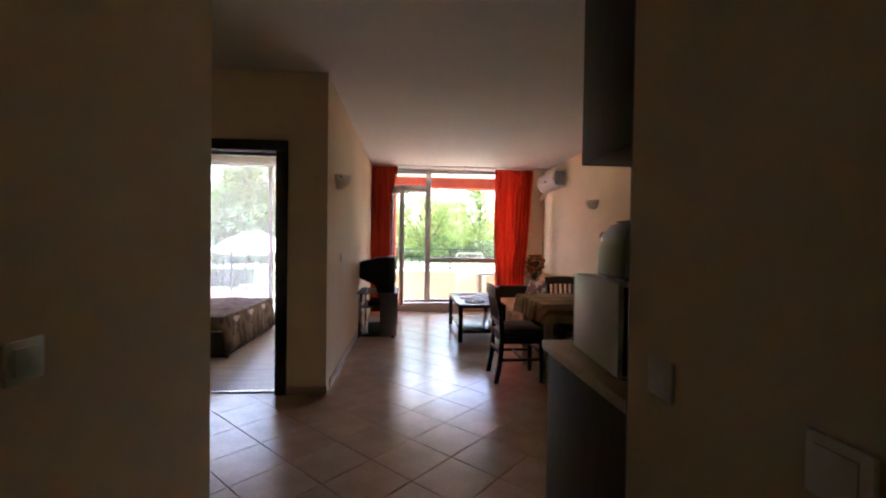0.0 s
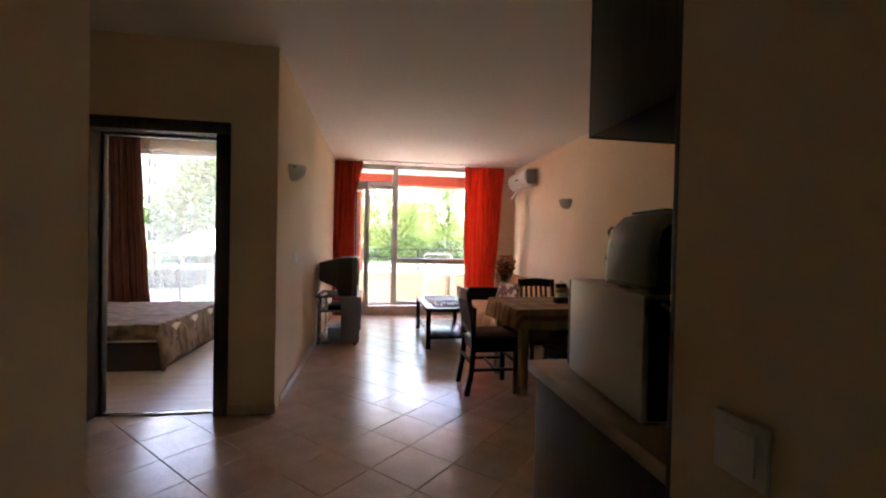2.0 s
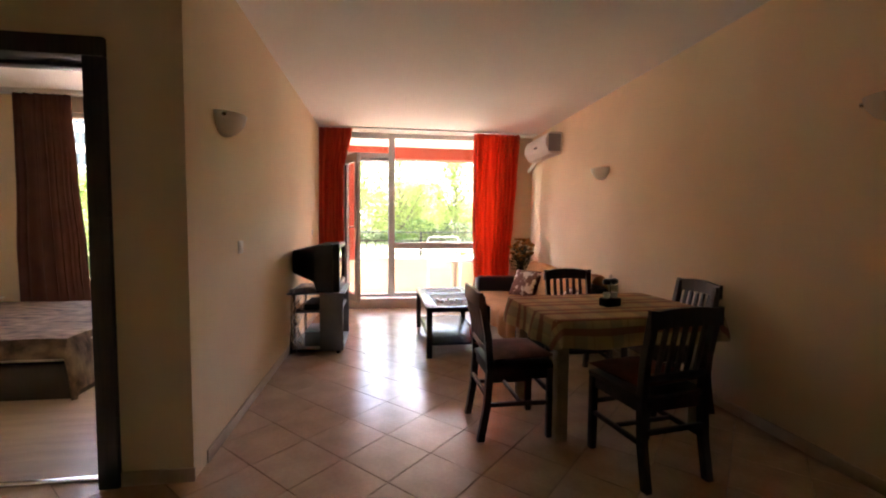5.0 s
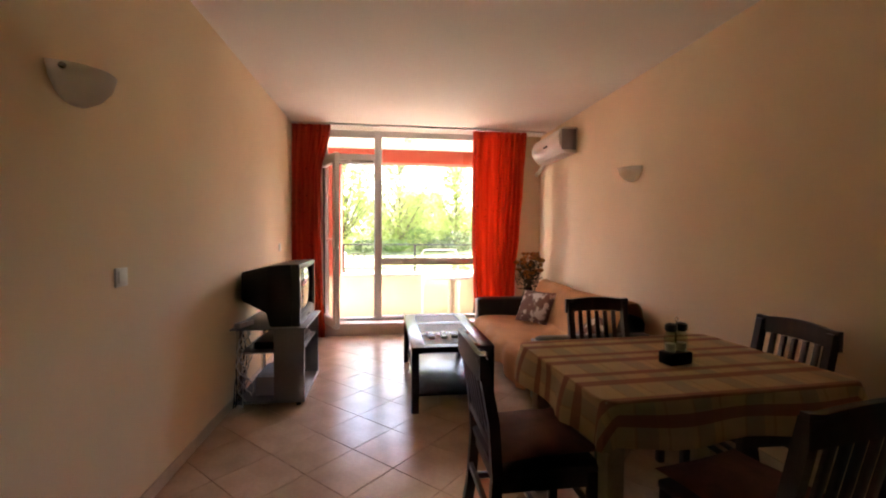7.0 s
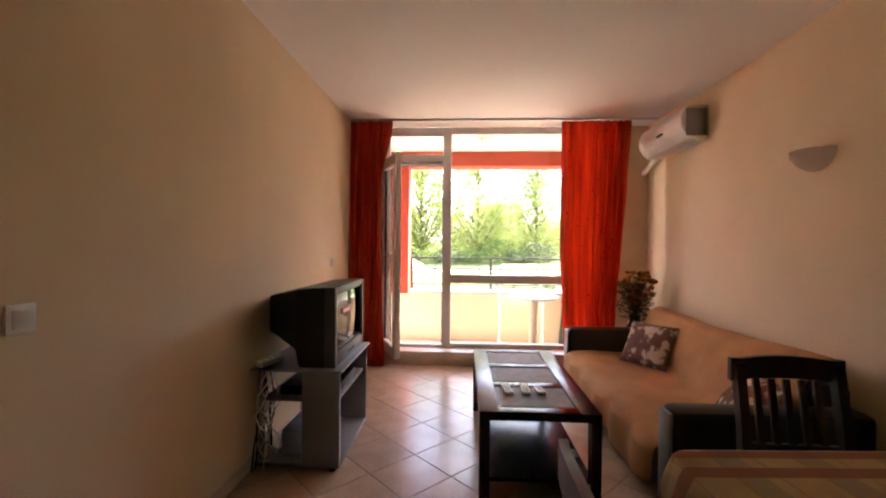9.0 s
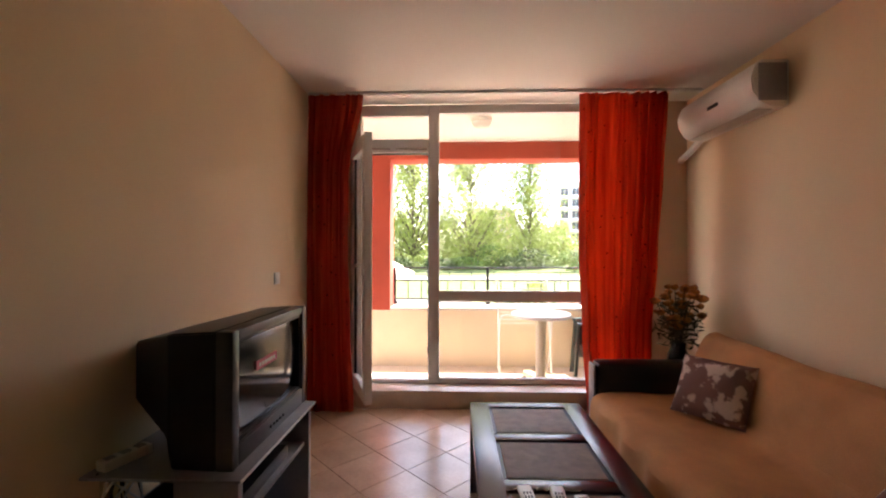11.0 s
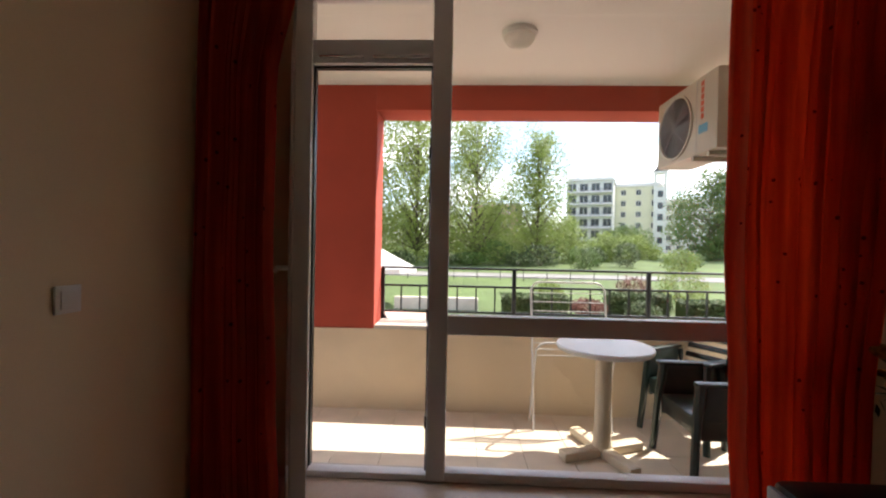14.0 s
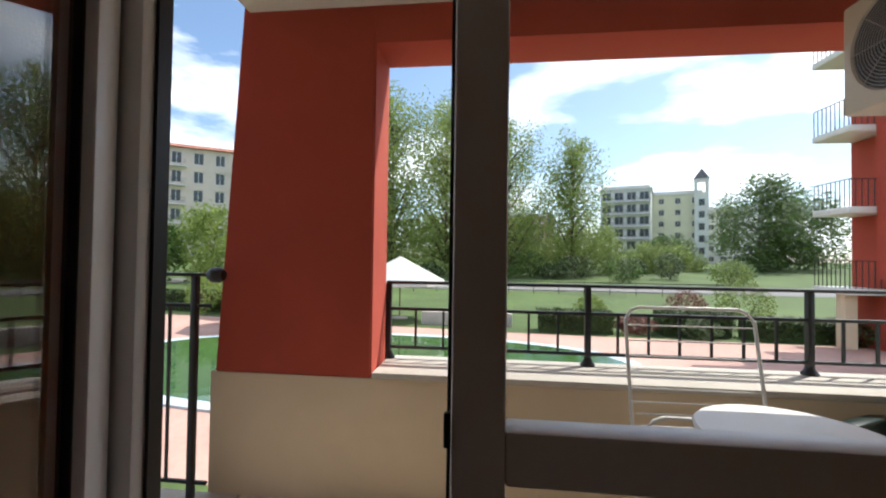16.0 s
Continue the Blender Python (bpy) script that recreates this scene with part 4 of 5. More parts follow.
def sofa():
    s = holder("sofa", (1.58, 5.22, 0), "sofa with black leather arms and a tan plush throw", "sofa")
    L, D = 2.16, 1.0
    boxes("base", [(0.06, 0.12, 0.03, D - 0.02, L - 0.12, 0.27)], M_LEATHER, s, bevel=0.02)
    for y in (0.0, L - 0.16):
        boxes("armrest", [(0.03, y, 0.03, D - 0.03, y + 0.16, 0.53)], M_LEATHER, s, bevel=0.04)
        boxes("arm_front", [(0.008, y + 0.02, 0.05, 0.03, y + 0.14, 0.51)], M_GREYPLASTIC, s, bevel=0.012)
    # throw: seat, back and front fall in one sheet
    bm = bmesh.new()
    prof = [(-0.03, 0.06), (-0.03, 0.20), (-0.025, 0.27), (0.02, 0.315), (0.10, 0.335), (0.35, 0.315), (0.58, 0.305), (0.66, 0.345), (0.70, 0.52), (0.75, 0.66), (0.80, 0.755), (0.88, 0.775), (0.95, 0.74), (0.97, 0.50)]
    n = 46
    rows = []
    for i in range(n + 1):
        v = i / n
        y = 0.15 + (L - 0.30) * v
        row = []
        for k, (x, z) in enumerate(prof):
            w = noise.noise((x * 3.1, y * 2.4, 1.7))
            fold = 0.02 * math.sin(y * 17 + 2 * noise.noise((y, 2, 0))) if k < 3 else 0.0
            hem = 0.03 * math.sin(y * 9) if k == 0 else 0.0
            sag = -0.03 * math.sin(math.pi * v) * (1 if k >= 9 else 0.3)
            row.append(bm.verts.new((x + fold + 0.01 * w, y, z + hem + 0.018 * w + sag)))
        rows.append(row)
    for a, b in zip(rows, rows[1:]):
        for k in range(len(prof) - 1):
            bm.faces.new((a[k], b[k], b[k + 1], a[k + 1]))
    o = finish(bm, "throw", M_SOFA, s, True)
    tagged(o, "tan plush throw over seat and back")
    o.modifiers.new("thickness", "SOLIDIFY").thickness = 0.012
    o.modifiers.new("smooth", "SUBSURF").render_levels = 1
    boxes("backrest", [(0.80, 0.14, 0.25, D - 0.02, L - 0.14, 0.64)], M_LEATHER, s, bevel=0.05)


sofa()
p1 = pillow_mesh("throw_pillow", 0.42, 0.38, 0.14, M_FLORAL, None, pose(2.15, 6.76, 0.495, 60, 0, -55))
tagged(p1, "brown and cream flowered cushion on the sofa", "pillow", "sofa pillows")
copy_thing(p1, pose(2.18, 5.60, 0.455, 50, 0, -110))


def flower_vase():
    v = holder("flower_vase", (2.33, 7.50, 0), "tall dark vase with dried orange flowers", "vase")
    lathe("vase", [(0, 0.0), (0.085, 0.0), (0.09, 0.02), (0.07, 0.12), (0.065, 0.30), (0.085, 0.44), (0.075, 0.53), (0.05, 0.58), (0.058, 0.62), (0.048, 0.62), (0.04, 0.58)], M_VASE, v, 24)
    rnd = random.Random(4)
    stems, bl, lf = [], bmesh.new(), bmesh.new()
    for k in range(40):
        a, sp = rnd.uniform(0, 6.28), rnd.uniform(0.02, 0.17)
        h = rnd.uniform(0.74, 1.06)
        tip = (sp * math.cos(a), sp * math.sin(a), h)
        stems.append([(0.01 * math.cos(a), 0.01 * math.sin(a), 0.56), (tip[0] * 0.5, tip[1] * 0.5, 0.56 + (h - 0.56) * 0.6), tip])
        r = rnd.uniform(0.022, 0.045)
        g = bmesh.ops.create_icosphere(bl, subdivisions=2, radius=r)
        for q in g["verts"]:
            q.co *= 1 + 0.35 * noise.noise(q.co * 60)
            q.co.z *= 0.7
        bmesh.ops.translate(bl, vec=tip, verts=g["verts"])
    for k in range(240):
        a, sp, h = rnd.uniform(0, 6.28), rnd.uniform(0.02, 0.19), rnd.uniform(0.60, 0.96)
        c = Vector((sp * math.cos(a), sp * math.sin(a), h))
        u = Vector((rnd.uniform(-1, 1), rnd.uniform(-1, 1), rnd.uniform(-0.4, 1))).normalized() * rnd.uniform(0.03, 0.06)
        w = u.orthogonal().normalized() * 0.010
        lf.faces.new([lf.verts.new(c - u), lf.verts.new(c + w), lf.verts.new(c + u), lf.verts.new(c - w)])
    tubes("stem", stems, 0.0025, M_STEM, v, 5)
    finish(bl, "flower", M_STRAW, v, True)
    tagged(finish(lf, "leaf", M_STEM, v), kind="stuff")


flower_vase()


def tv_stand():
    s = holder("tv_stand", (-0.64, 5.50, 0), "silver grey television stand with a glass top", "tv stand")
    W, L = 0.52, 0.72
    pieces("side", [(0.30, 0.02, 0.05, W, 0.05, 0.585), (0.30, L - 0.05, 0.05, W, L - 0.02, 0.585)], M_STAND, s, bevel=0.004)
    boxes("base", [(0.02, 0.02, 0.03, W, L - 0.02, 0.055)], M_STAND, s, bevel=0.004)
    boxes("shelf", [(0.06, 0.05, 0.40, W - 0.02, L - 0.05, 0.42)], M_STAND, s, bevel=0.003)
    boxes("glass_top", [(0.0, 0.0, 0.587, W + 0.015, L, 0.597)], M_STAND, s, bevel=0.002)
    boxes("glass_edge", [(W + 0.0155, 0.0, 0.588, W + 0.02, L, 0.596)], M_RACK, s)
    for yr in (0.05, L - 0.05):
        tubes("rear_leg", [[(0.05, yr, 0.03), (0.05, yr, 0.587)]], 0.018, M_CHROME, s, 12)
    lathe("caster", [(0, 0), (0.02, 0), (0.02, 0.03), (0, 0.03)], M_BLACK, s, 12, (W - 0.05, 0.06, 0))
    lathe("caster", [(0, 0), (0.02, 0), (0.02, 0.03), (0, 0.03)], M_BLACK, s, 12, (W - 0.05, L - 0.06, 0))


tv_stand()


def television():
    t = holder("television", (-0.155, 5.888, 0.597), "old silver framed tube television on the stand, switched off", "television")
    hw, h = 0.34, 0.47
    bm = bmesh.new()
    rings = []
    for x, w, z0, z1 in ((-0.06, hw, 0.0, h), (-0.22, hw - 0.01, 0.0, h - 0.01), (-0.25, hw - 0.03, 0.10, h - 0.02), (-0.46, 0.17, 0.17, h - 0.07), (-0.475, 0.16, 0.18, h - 0.08)):
        rings.append([bm.verts.new((x, a * w, z)) for a, z in ((-1, z0), (1, z0), (1, z1), (-1, z1))])
    for a, b in zip(rings, rings[1:]):
        for k in range(4):
            bm.faces.new((a[k], a[(k + 1) % 4], b[(k + 1) % 4], b[k]))
    bm.faces.new(rings[0][::-1]), bm.faces.new(rings[-1])
    bmesh.ops.bevel(bm, geom=bm.edges[:], offset=0.006, segments=2, affect="EDGES")
    finish(bm, "housing", M_BLACK, t, True)
    boxes("bezel", [(-0.06, -hw, 0, 0.0, -hw + 0.045, h), (-0.06, hw - 0.045, 0, 0.0, hw, h), (-0.06, -hw + 0.045, h - 0.035, 0.0, hw - 0.045, h), (-0.06, -hw + 0.045, 0, 0.0, hw - 0.045, 0.075)], M_BEZEL, t, bevel=0.006)
    boxes("inner_frame", [(-0.05, -hw + 0.046, 0.076, -0.012, -hw + 0.062, h - 0.036), (-0.05, hw - 0.062, 0.076, -0.012, hw - 0.046, h - 0.036),
                          (-0.05, -hw + 0.062, h - 0.05, -0.012, hw - 0.062, h - 0.036), (-0.05, -hw + 0.062, 0.076, -0.012, hw - 0.062, 0.09)], M_BLACK, t, bevel=0.002)
    bm = bmesh.new()
    n = 10
    y0, y1, z0, z1 = -hw + 0.062, hw - 0.062, 0.09, h - 0.05
    vs = {}
    for i in range(n + 1):
        for j in range(n + 1):
            u, v = 2 * i / n - 1, 2 * j / n - 1
            vs[i, j] = bm.verts.new((-0.035 + 0.02 * (1 - 0.6 * u * u - 0.4 * v * v), y0 + (y1 - y0) * i / n, z0 + (z1 - z0) * j / n))
    for i in range(n):
        for j in range(n):
            bm.faces.new((vs[i, j], vs[i + 1, j], vs[i + 1, j + 1], vs[i, j + 1]))
    finish(bm, "screen", M_SCREEN, t, True)
    boxes("sticker", [(-0.0145, -0.145, 0.285, -0.0125, 0.03, 0.32)], M_PINK, t)
    boxes("sticker_print", [(-0.0124, -0.125 + 0.024 * k, 0.295, -0.0118, -0.109 + 0.024 * k, 0.309) for k in range(6)], M_WHITE, t)
    boxes("control", [(0.0, -0.06 + 0.03 * k, 0.03, 0.004, -0.045 + 0.03 * k, 0.04) for k in range(5)], M_BLACK, t, bevel=0.001)
    boxes("foot", [(-0.2, -0.2, -0.0, -0.05, 0.2, 0.004)], M_BLACK, t)


television()
pw = holder("power_strip", (-0.575, 5.60, 0.598), "white power strip with cables behind the television", "power strip", turn=70)
boxes("body", [(-0.07, -0.025, 0, 0.09, 0.025, 0.035)], M_WHITE, pw, bevel=0.006)
# thin grey plates on the solid body colour in the shade of socket hollows
boxes("socket_shade", [(-0.055 + 0.05 * k, -0.015, 0.035, -0.025 + 0.05 * k, 0.015, 0.0365) for k in range(3)], M_GREYPLASTIC, pw)
cb = bmesh.new()
rc2 = random.Random(8)
for k in range(7):
    y = 5.52 + 0.03 * k
    pts = [(-0.60 + 0.02 * rc2.random(), y, 0.60)]
    for j in range(1, 8):
        pts.append((-0.615 + 0.02 * rc2.random(), y + 0.10 * math.sin(j * 0.5 + k) * (1 - k / 9) + 0.008 * rc2.random(), 0.60 - 0.082 * j))
    add_tube(cb, pts, 0.0045, 6)
tagged(finish(cb, "cable_bundle", M_BLACK, None, True), "tangled black cables hanging behind the stand", "cables", kind="stuff")
cb = bmesh.new()
for k in range(5):
    pts = [(-0.57 + 0.02 * rc2.random(), 5.56 + 0.02 * k, 0.597)]
    for j in range(1, 12):
        pts.append((-0.56 + 0.05 * math.sin(j * 1.1 + k) * rc2.random(), 5.53 + 0.02 * k + 0.07 * math.sin(j * 0.8 + 1.7 * k), 0.597 - 0.052 * j))
    add_tube(cb, pts, 0.004, 6)
tagged(finish(cb, "cable_tangle", M_OFFWHITE, None, True), "tangled pale grey cables hanging behind the stand", "cables", kind="stuff")
tagged(boxes("carton", [(-0.50, 5.62, 0.056, -0.30, 5.98, 0.20)], M_BOX, bevel=0.004), "small blue grey box on the lower shelf", "box")
tagged(boxes("disc_player", [(-0.50, 5.60, 0.42, -0.16, 6.02, 0.475)], M_BLACK, bevel=0.006), "flat black disc player on the shelf", "disc player")

# ---- kitchen corner ----
structure(boxes("kitchen_backboard", [(0.556, 0.986, 0.0, 2.615, 1.008, 2.30)], M_WENGE, bevel=0.002), "dark wenge board cladding the kitchen wall", "panel")
kc = holder("kitchen_cabinet", (0.572, 1.009, 0), "dark wenge kitchen base cabinet with a beige worktop", "cabinet")
boxes("body", [(0.012, 0.0, 0.10, 2.04, 0.645, 0.84)], M_WENGE, kc, bevel=0.003)
boxes("plinth", [(0.03, 0.0, 0.0, 2.04, 0.60, 0.10)], M_BLACK, kc, bevel=0.002)
boxes("worktop", [(0, 0.0, 0.842, 2.044, 0.695, 0.88)], M_COUNTER, kc, bevel=0.006)
for k in range(4):
    boxes("door", [(0.02 + 0.505 * k, 0.648, 0.10, 0.515 + 0.505 * k, 0.667, 0.835)], M_WENGE, kc, bevel=0.003)
    tubes("handle", [[(0.10 + 0.505 * k, 0.667, 0.76), (0.10 + 0.505 * k, 0.692, 0.76), (0.24 + 0.505 * k, 0.692, 0.76), (0.24 + 0.505 * k, 0.667, 0.76)]], 0.006, M_CHROME, kc)
uc = holder("wall_cabinet", (0.560, 1.009, 1.525), "dark wenge wall cabinet above the worktop", "cabinet")
boxes("body", [(0, 0, 0, 2.055, 0.29, 0.80)], M_WENGE, uc, bevel=0.003)
for k in range(4):
    boxes("door", [(0.005 + 0.512 * k, 0.292, 0.0, 0.507 + 0.512 * k, 0.31, 0.80)], M_WENGE, uc, bevel=0.003)
mw = holder("microwave_oven", (0.612, 1.16, 0.88), "white microwave oven on the worktop, its dark back showing", "microwave", turn=-5)
boxes("housing", [(0, 0, 0.014, 0.50, 0.40, 0.285)], M_OVEN, mw, bevel=0.005)
boxes("back_plate", [(0.014, -0.012, 0.024, 0.486, -0.0005, 0.275)], M_BLACK, mw, bevel=0.003)
boxes("vent_slot", [(0.30, -0.014, 0.20 - 0.018 * k, 0.44, -0.0125, 0.208 - 0.018 * k) for k in range(6)], M_GREYPLASTIC, mw)
boxes("door", [(0.006, 0.401, 0.018, 0.37, 0.43, 0.281)], M_BLACK, mw, bevel=0.005)
boxes("control_panel", [(0.374, 0.401, 0.018, 0.494, 0.426, 0.281)], M_OFFWHITE, mw, bevel=0.004)
pieces("foot", [(0.03, 0.03, 0, 0.06, 0.06, 0.014), (0.44, 0.03, 0, 0.47, 0.06, 0.014), (0.03, 0.35, 0, 0.06, 0.38, 0.014), (0.44, 0.35, 0, 0.47, 0.38, 0.014)], M_BLACK, mw)
tubes("cable", [[(0.03, -0.014, 0.27), (0.08, -0.05, 0.23), (0.13, -0.08, 0.19), (0.14, -0.085, 0.17), (0.11, -0.07, 0.11), (0.05, -0.05, 0.05), (0.03, -0.04, 0.03), (0.06, -0.06, 0.012), (0.20, -0.07, 0.008)]], 0.005, M_OFFWHITE, mw)


def toaster():
    q = holder("toaster", (0.612, 1.135, 1.166), "olive steel toaster on the microwave", "toaster", turn=-5)
    # rounded hood, drawn out along its length
    bm = bmesh.new()
    prof = [(0.0, 0.018), (0.004, 0.10), (0.014, 0.145), (0.040, 0.172), (0.085, 0.180), (0.130, 0.172), (0.156, 0.145), (0.166, 0.10), (0.170, 0.018)]
    rows = []
    for y, sc in ((0.0, 0.90), (0.012, 0.97), (0.03, 1.0), (0.19, 1.0), (0.208, 0.97), (0.22, 0.90)):
        rows.append([bm.verts.new((0.085 + (x - 0.085) * sc, y, 0.018 + (z - 0.018) * sc)) for x, z in prof])
    for a, b in zip(rows, rows[1:]):
        for k in range(len(prof) - 1):
            bm.faces.new((a[k], a[k + 1], b[k + 1], b[k]))
        bm.faces.new((a[-1], a[0], b[0], b[-1]))
    bm.faces.new(rows[0]), bm.faces.new(rows[-1][::-1])
    finish(bm, "body", M_TOAST, q, True)
    boxes("base", [(0.006, 0.008, 0.008, 0.164, 0.212, 0.022)], M_BLACK, q, bevel=0.004)
    # black bars on the closed hood give the dark of the bread slots
    boxes("slot_shade", [(0.05, 0.045, 0.1775, 0.07, 0.175, 0.1825), (0.10, 0.045, 0.1775, 0.12, 0.175, 0.1825)], M_BLACK, q)
    boxes("end_plate", [(0.018, 0.2195, 0.03, 0.152, 0.226, 0.150)], M_CHROME, q, bevel=0.003)
    boxes("lever", [(0.020, 0.222, 0.128, 0.075, 0.242, 0.144)], M_BLACK, q, bevel=0.004)
    lathe("dial", [(0, 0), (0.018, 0), (0.016, 0.012), (0, 0.012)], M_BLACK, q, 16, pose(0.03, 0.225, 0.07, -90, 0, 0))
    pieces("foot", [(0.03, 0.03, 0, 0.14, 0.06, 0.009), (0.03, 0.16, 0, 0.14, 0.19, 0.009)], M_BLACK, q)


toaster()
kt = holder("kettle", (0.86, 1.19, 1.166), "dark electric kettle standing beside the toaster", "kettle")
lathe("body", [(0, 0.002), (0.075, 0.002), (0.078, 0.02), (0.070, 0.12), (0.055, 0.19), (0.04, 0.205), (0, 0.21)], M_BLACK, kt, 24)
tubes("handle", [[(-0.05, 0.0, 0.195), (-0.09, 0.0, 0.225), (-0.125, 0.0, 0.20), (-0.135, 0.0, 0.13), (-0.11, 0.0, 0.06), (-0.07, 0.0, 0.045)]], 0.013, M_BLACK, kt, 10)

# ---- bedroom things ----
bed = holder("bed", (-3.95, 4.65, 0), "double bed with a dark base and a brown patterned spread", "bed")
boxes("base", [(0, 0.02, 0.0, 2.03, 1.6, 0.26)], M_BEDBASE, bed, bevel=0.01)
boxes("headboard", [(-0.07, 0.0, 0.0, -0.002, 1.62, 0.88)], M_WENGE, bed, bevel=0.01)
boxes("mattress", [(0.01, 0.03, 0.262, 2.02, 1.59, 0.42)], M_PILLOWCASE, bed, bevel=0.04)
bm = bmesh.new()
nx, ny = 40, 34
rows = []
for i in range(nx + 1):
    row = []
    for j in range(ny + 1):
        x, y = 0.35 + (2.14 - 0.35) * i / nx + 0.0, -0.02 + 1.64 * j / ny
        z = 0.435 + 0.014 * noise.noise((x * 3, y * 3, 0))
        u = max(0, x - 2.02)
        if u > 0:
            z -= min(0.37, u * 3.4)
            x = 2.03 + u * 0.3 + 0.02 * math.sin(y * 14)
        if y < 0.01:
            z -= 0.13
        row.append(bm.verts.new((x, y, z)))
    rows.append(row)
for a, b in zip(rows, rows[1:]):
    for j in range(ny):
        bm.faces.new((a[j], b[j], b[j + 1], a[j + 1]))
sp = finish(bm, "bedspread", M_BEDSPREAD, bed, True)
sp.modifiers.new("thickness", "SOLIDIFY").thickness = 0.012
for y in (0.42, 1.18):
    pl = pillow_mesh("pillow", 0.45, 0.65, 0.14, M_PILLOWCASE, None, pose(-3.70, 4.65 + y, 0.50, 0, 0, 3))
    tagged(pl, "cream linen pillow lying on the bed", "pillow", "bed pillows")


# ---- outdoors ----
def ground_z(y):
    t = min(1.0, max(0.0, (y - 34) / 56))
    return -1.72 + 2.2 * t * t * (3 - 2 * t)


bm = bmesh.new()
ys = [-600, -60, 0, 20, 34] + [34 + 4 * k for k in range(1, 15)] + [140, 300, 900, 2500]
cols = [-2500, -400, -80, -40, 0, 40, 80, 400, 2500]
grid = [[bm.verts.new((x, y, ground_z(y))) for x in cols] for y in ys]
for a, b in zip(grid, grid[1:]):
    for k in range(len(cols) - 1):
        bm.faces.new((a[k], a[k + 1], b[k + 1], b[k]))
structure(finish(bm, "ground", M_GRASS, None, True), "green lawn reaching to the trees", "ground")


def ellipse(cx, cy, a, b, n=48, wob=0.0):
    return [(cx + a * (1 + wob * math.sin(3 * t)) * math.cos(t), cy + b * (1 + wob * math.cos(2 * t)) * math.sin(t)) for t in (2 * math.pi * k / n for k in range(n))]


structure(prism("paving", [(-22, 10.5), (14, 10.5), (14, 23.4), (2, 24.0), (-22, 26.8)], -1.9, -1.69, M_PAVE), "pink paved pool terrace", "pavement")
structure(prism("pool_rim", ellipse(-3.0, 18.6, 7.6, 4.4, wob=0.05), -1.8, -1.64, M_POOLRIM), "pale blue rim round the pool", "pool")
structure(prism("pool_water", ellipse(-3.0, 18.6, 7.2, 4.0, wob=0.05), -1.75, -1.632, M_WATER), "still green water of the pool", "water")
structure(prism("near_lawn", [(-22, 9.97), (14, 9.97), (14, 12.2), (-22, 12.2)], -1.9, -1.675, M_GRASS), "strip of lawn below the balcony", "lawn")
rd = bmesh.new()
g = [[rd.verts.new((x, y, ground_z(y) + 0.03)) for x in (-80, 80)] for y in (44, 46, 48)]
for a, b in zip(g, g[1:]):
    rd.faces.new((a[0], a[1], b[1], b[0]))
structure(finish(rd, "road", M_ROAD), "pale path across the lawn", "road")


def leaf_cloud(bm, rnd, centre, radii, count, size, hollow=0.35):
    """Many small turned leaf faces in an uneven cloud."""
    c = Vector(centre)
    for _ in range(count):
        d = Vector((rnd.gauss(0, 1), rnd.gauss(0, 1), rnd.gauss(0, 1))).normalized()
        r = hollow + (1 - hollow) * rnd.random() ** 0.6
        r *= 1 + 0.35 * noise.noise(d * 2.3 + c * 0.37)
        p = c + Vector((d.x * radii[0], d.y * radii[1], d.z * radii[2])) * r
        u = Vector((rnd.uniform(-1, 1), rnd.uniform(-1, 1), rnd.uniform(-1, 1))).normalized() * size * rnd.uniform(0.6, 1.3)
        w = u.orthogonal().normalized() * size * 0.5
        bm.faces.new([bm.verts.new(p - u), bm.verts.new(p + w), bm.verts.new(p + u), bm.verts.new(p - w)])


def tree(loc, height, width, mat, seed, label, clumps=26, leaves=170, size=0.22, low=0.12, airy=False):
    rnd = random.Random(seed)
    t = holder("tree", loc, label, "tree")
    tb, lb = bmesh.new(), bmesh.new()
    trunk = [(0.15 * noise.noise((k * 0.6, seed, 0)), 0.15 * noise.noise((seed, k * 0.6, 0)), height * 0.92 * k / 8) for k in range(9)]
    add_tube(tb, trunk, 0.008 * height + 0.06, 8, 0.03)
    for k in range(clumps):
        f = low + (0.97 - low) * (k + rnd.random()) / clumps
        prof = math.sin(math.pi * min(1.0, (f - low + 0.10) / (1.12 - low))) ** (0.6 if not airy else 0.42)
        a = rnd.uniform(0, 2 * math.pi)
        reach = width / 2 * prof * rnd.uniform(0.12 if airy else 0.25, 1.0)
        z = height * f
        tip = (reach * math.cos(a), reach * math.sin(a), z)
        base = Vector((0, 0, max(height * 0.06, z - reach * (1.3 if airy else 0.7))))
        add_tube(tb, [base, base.lerp(Vector(tip), 0.55) + Vector((0, 0, 0.1)), tip], 0.05 + 0.003 * height, 5, 0.012)
        r = width * rnd.uniform(0.14, 0.24) * (0.5 + 0.6 * prof)
        leaf_cloud(lb, rnd, tip, (r, r, r * rnd.uniform(0.9, 1.5)), leaves, size, 0.15)
    finish(tb, "trunk", M_BARK, t, True)
    tagged(finish(lb, "crown", mat, t), kind="stuff")
    return t


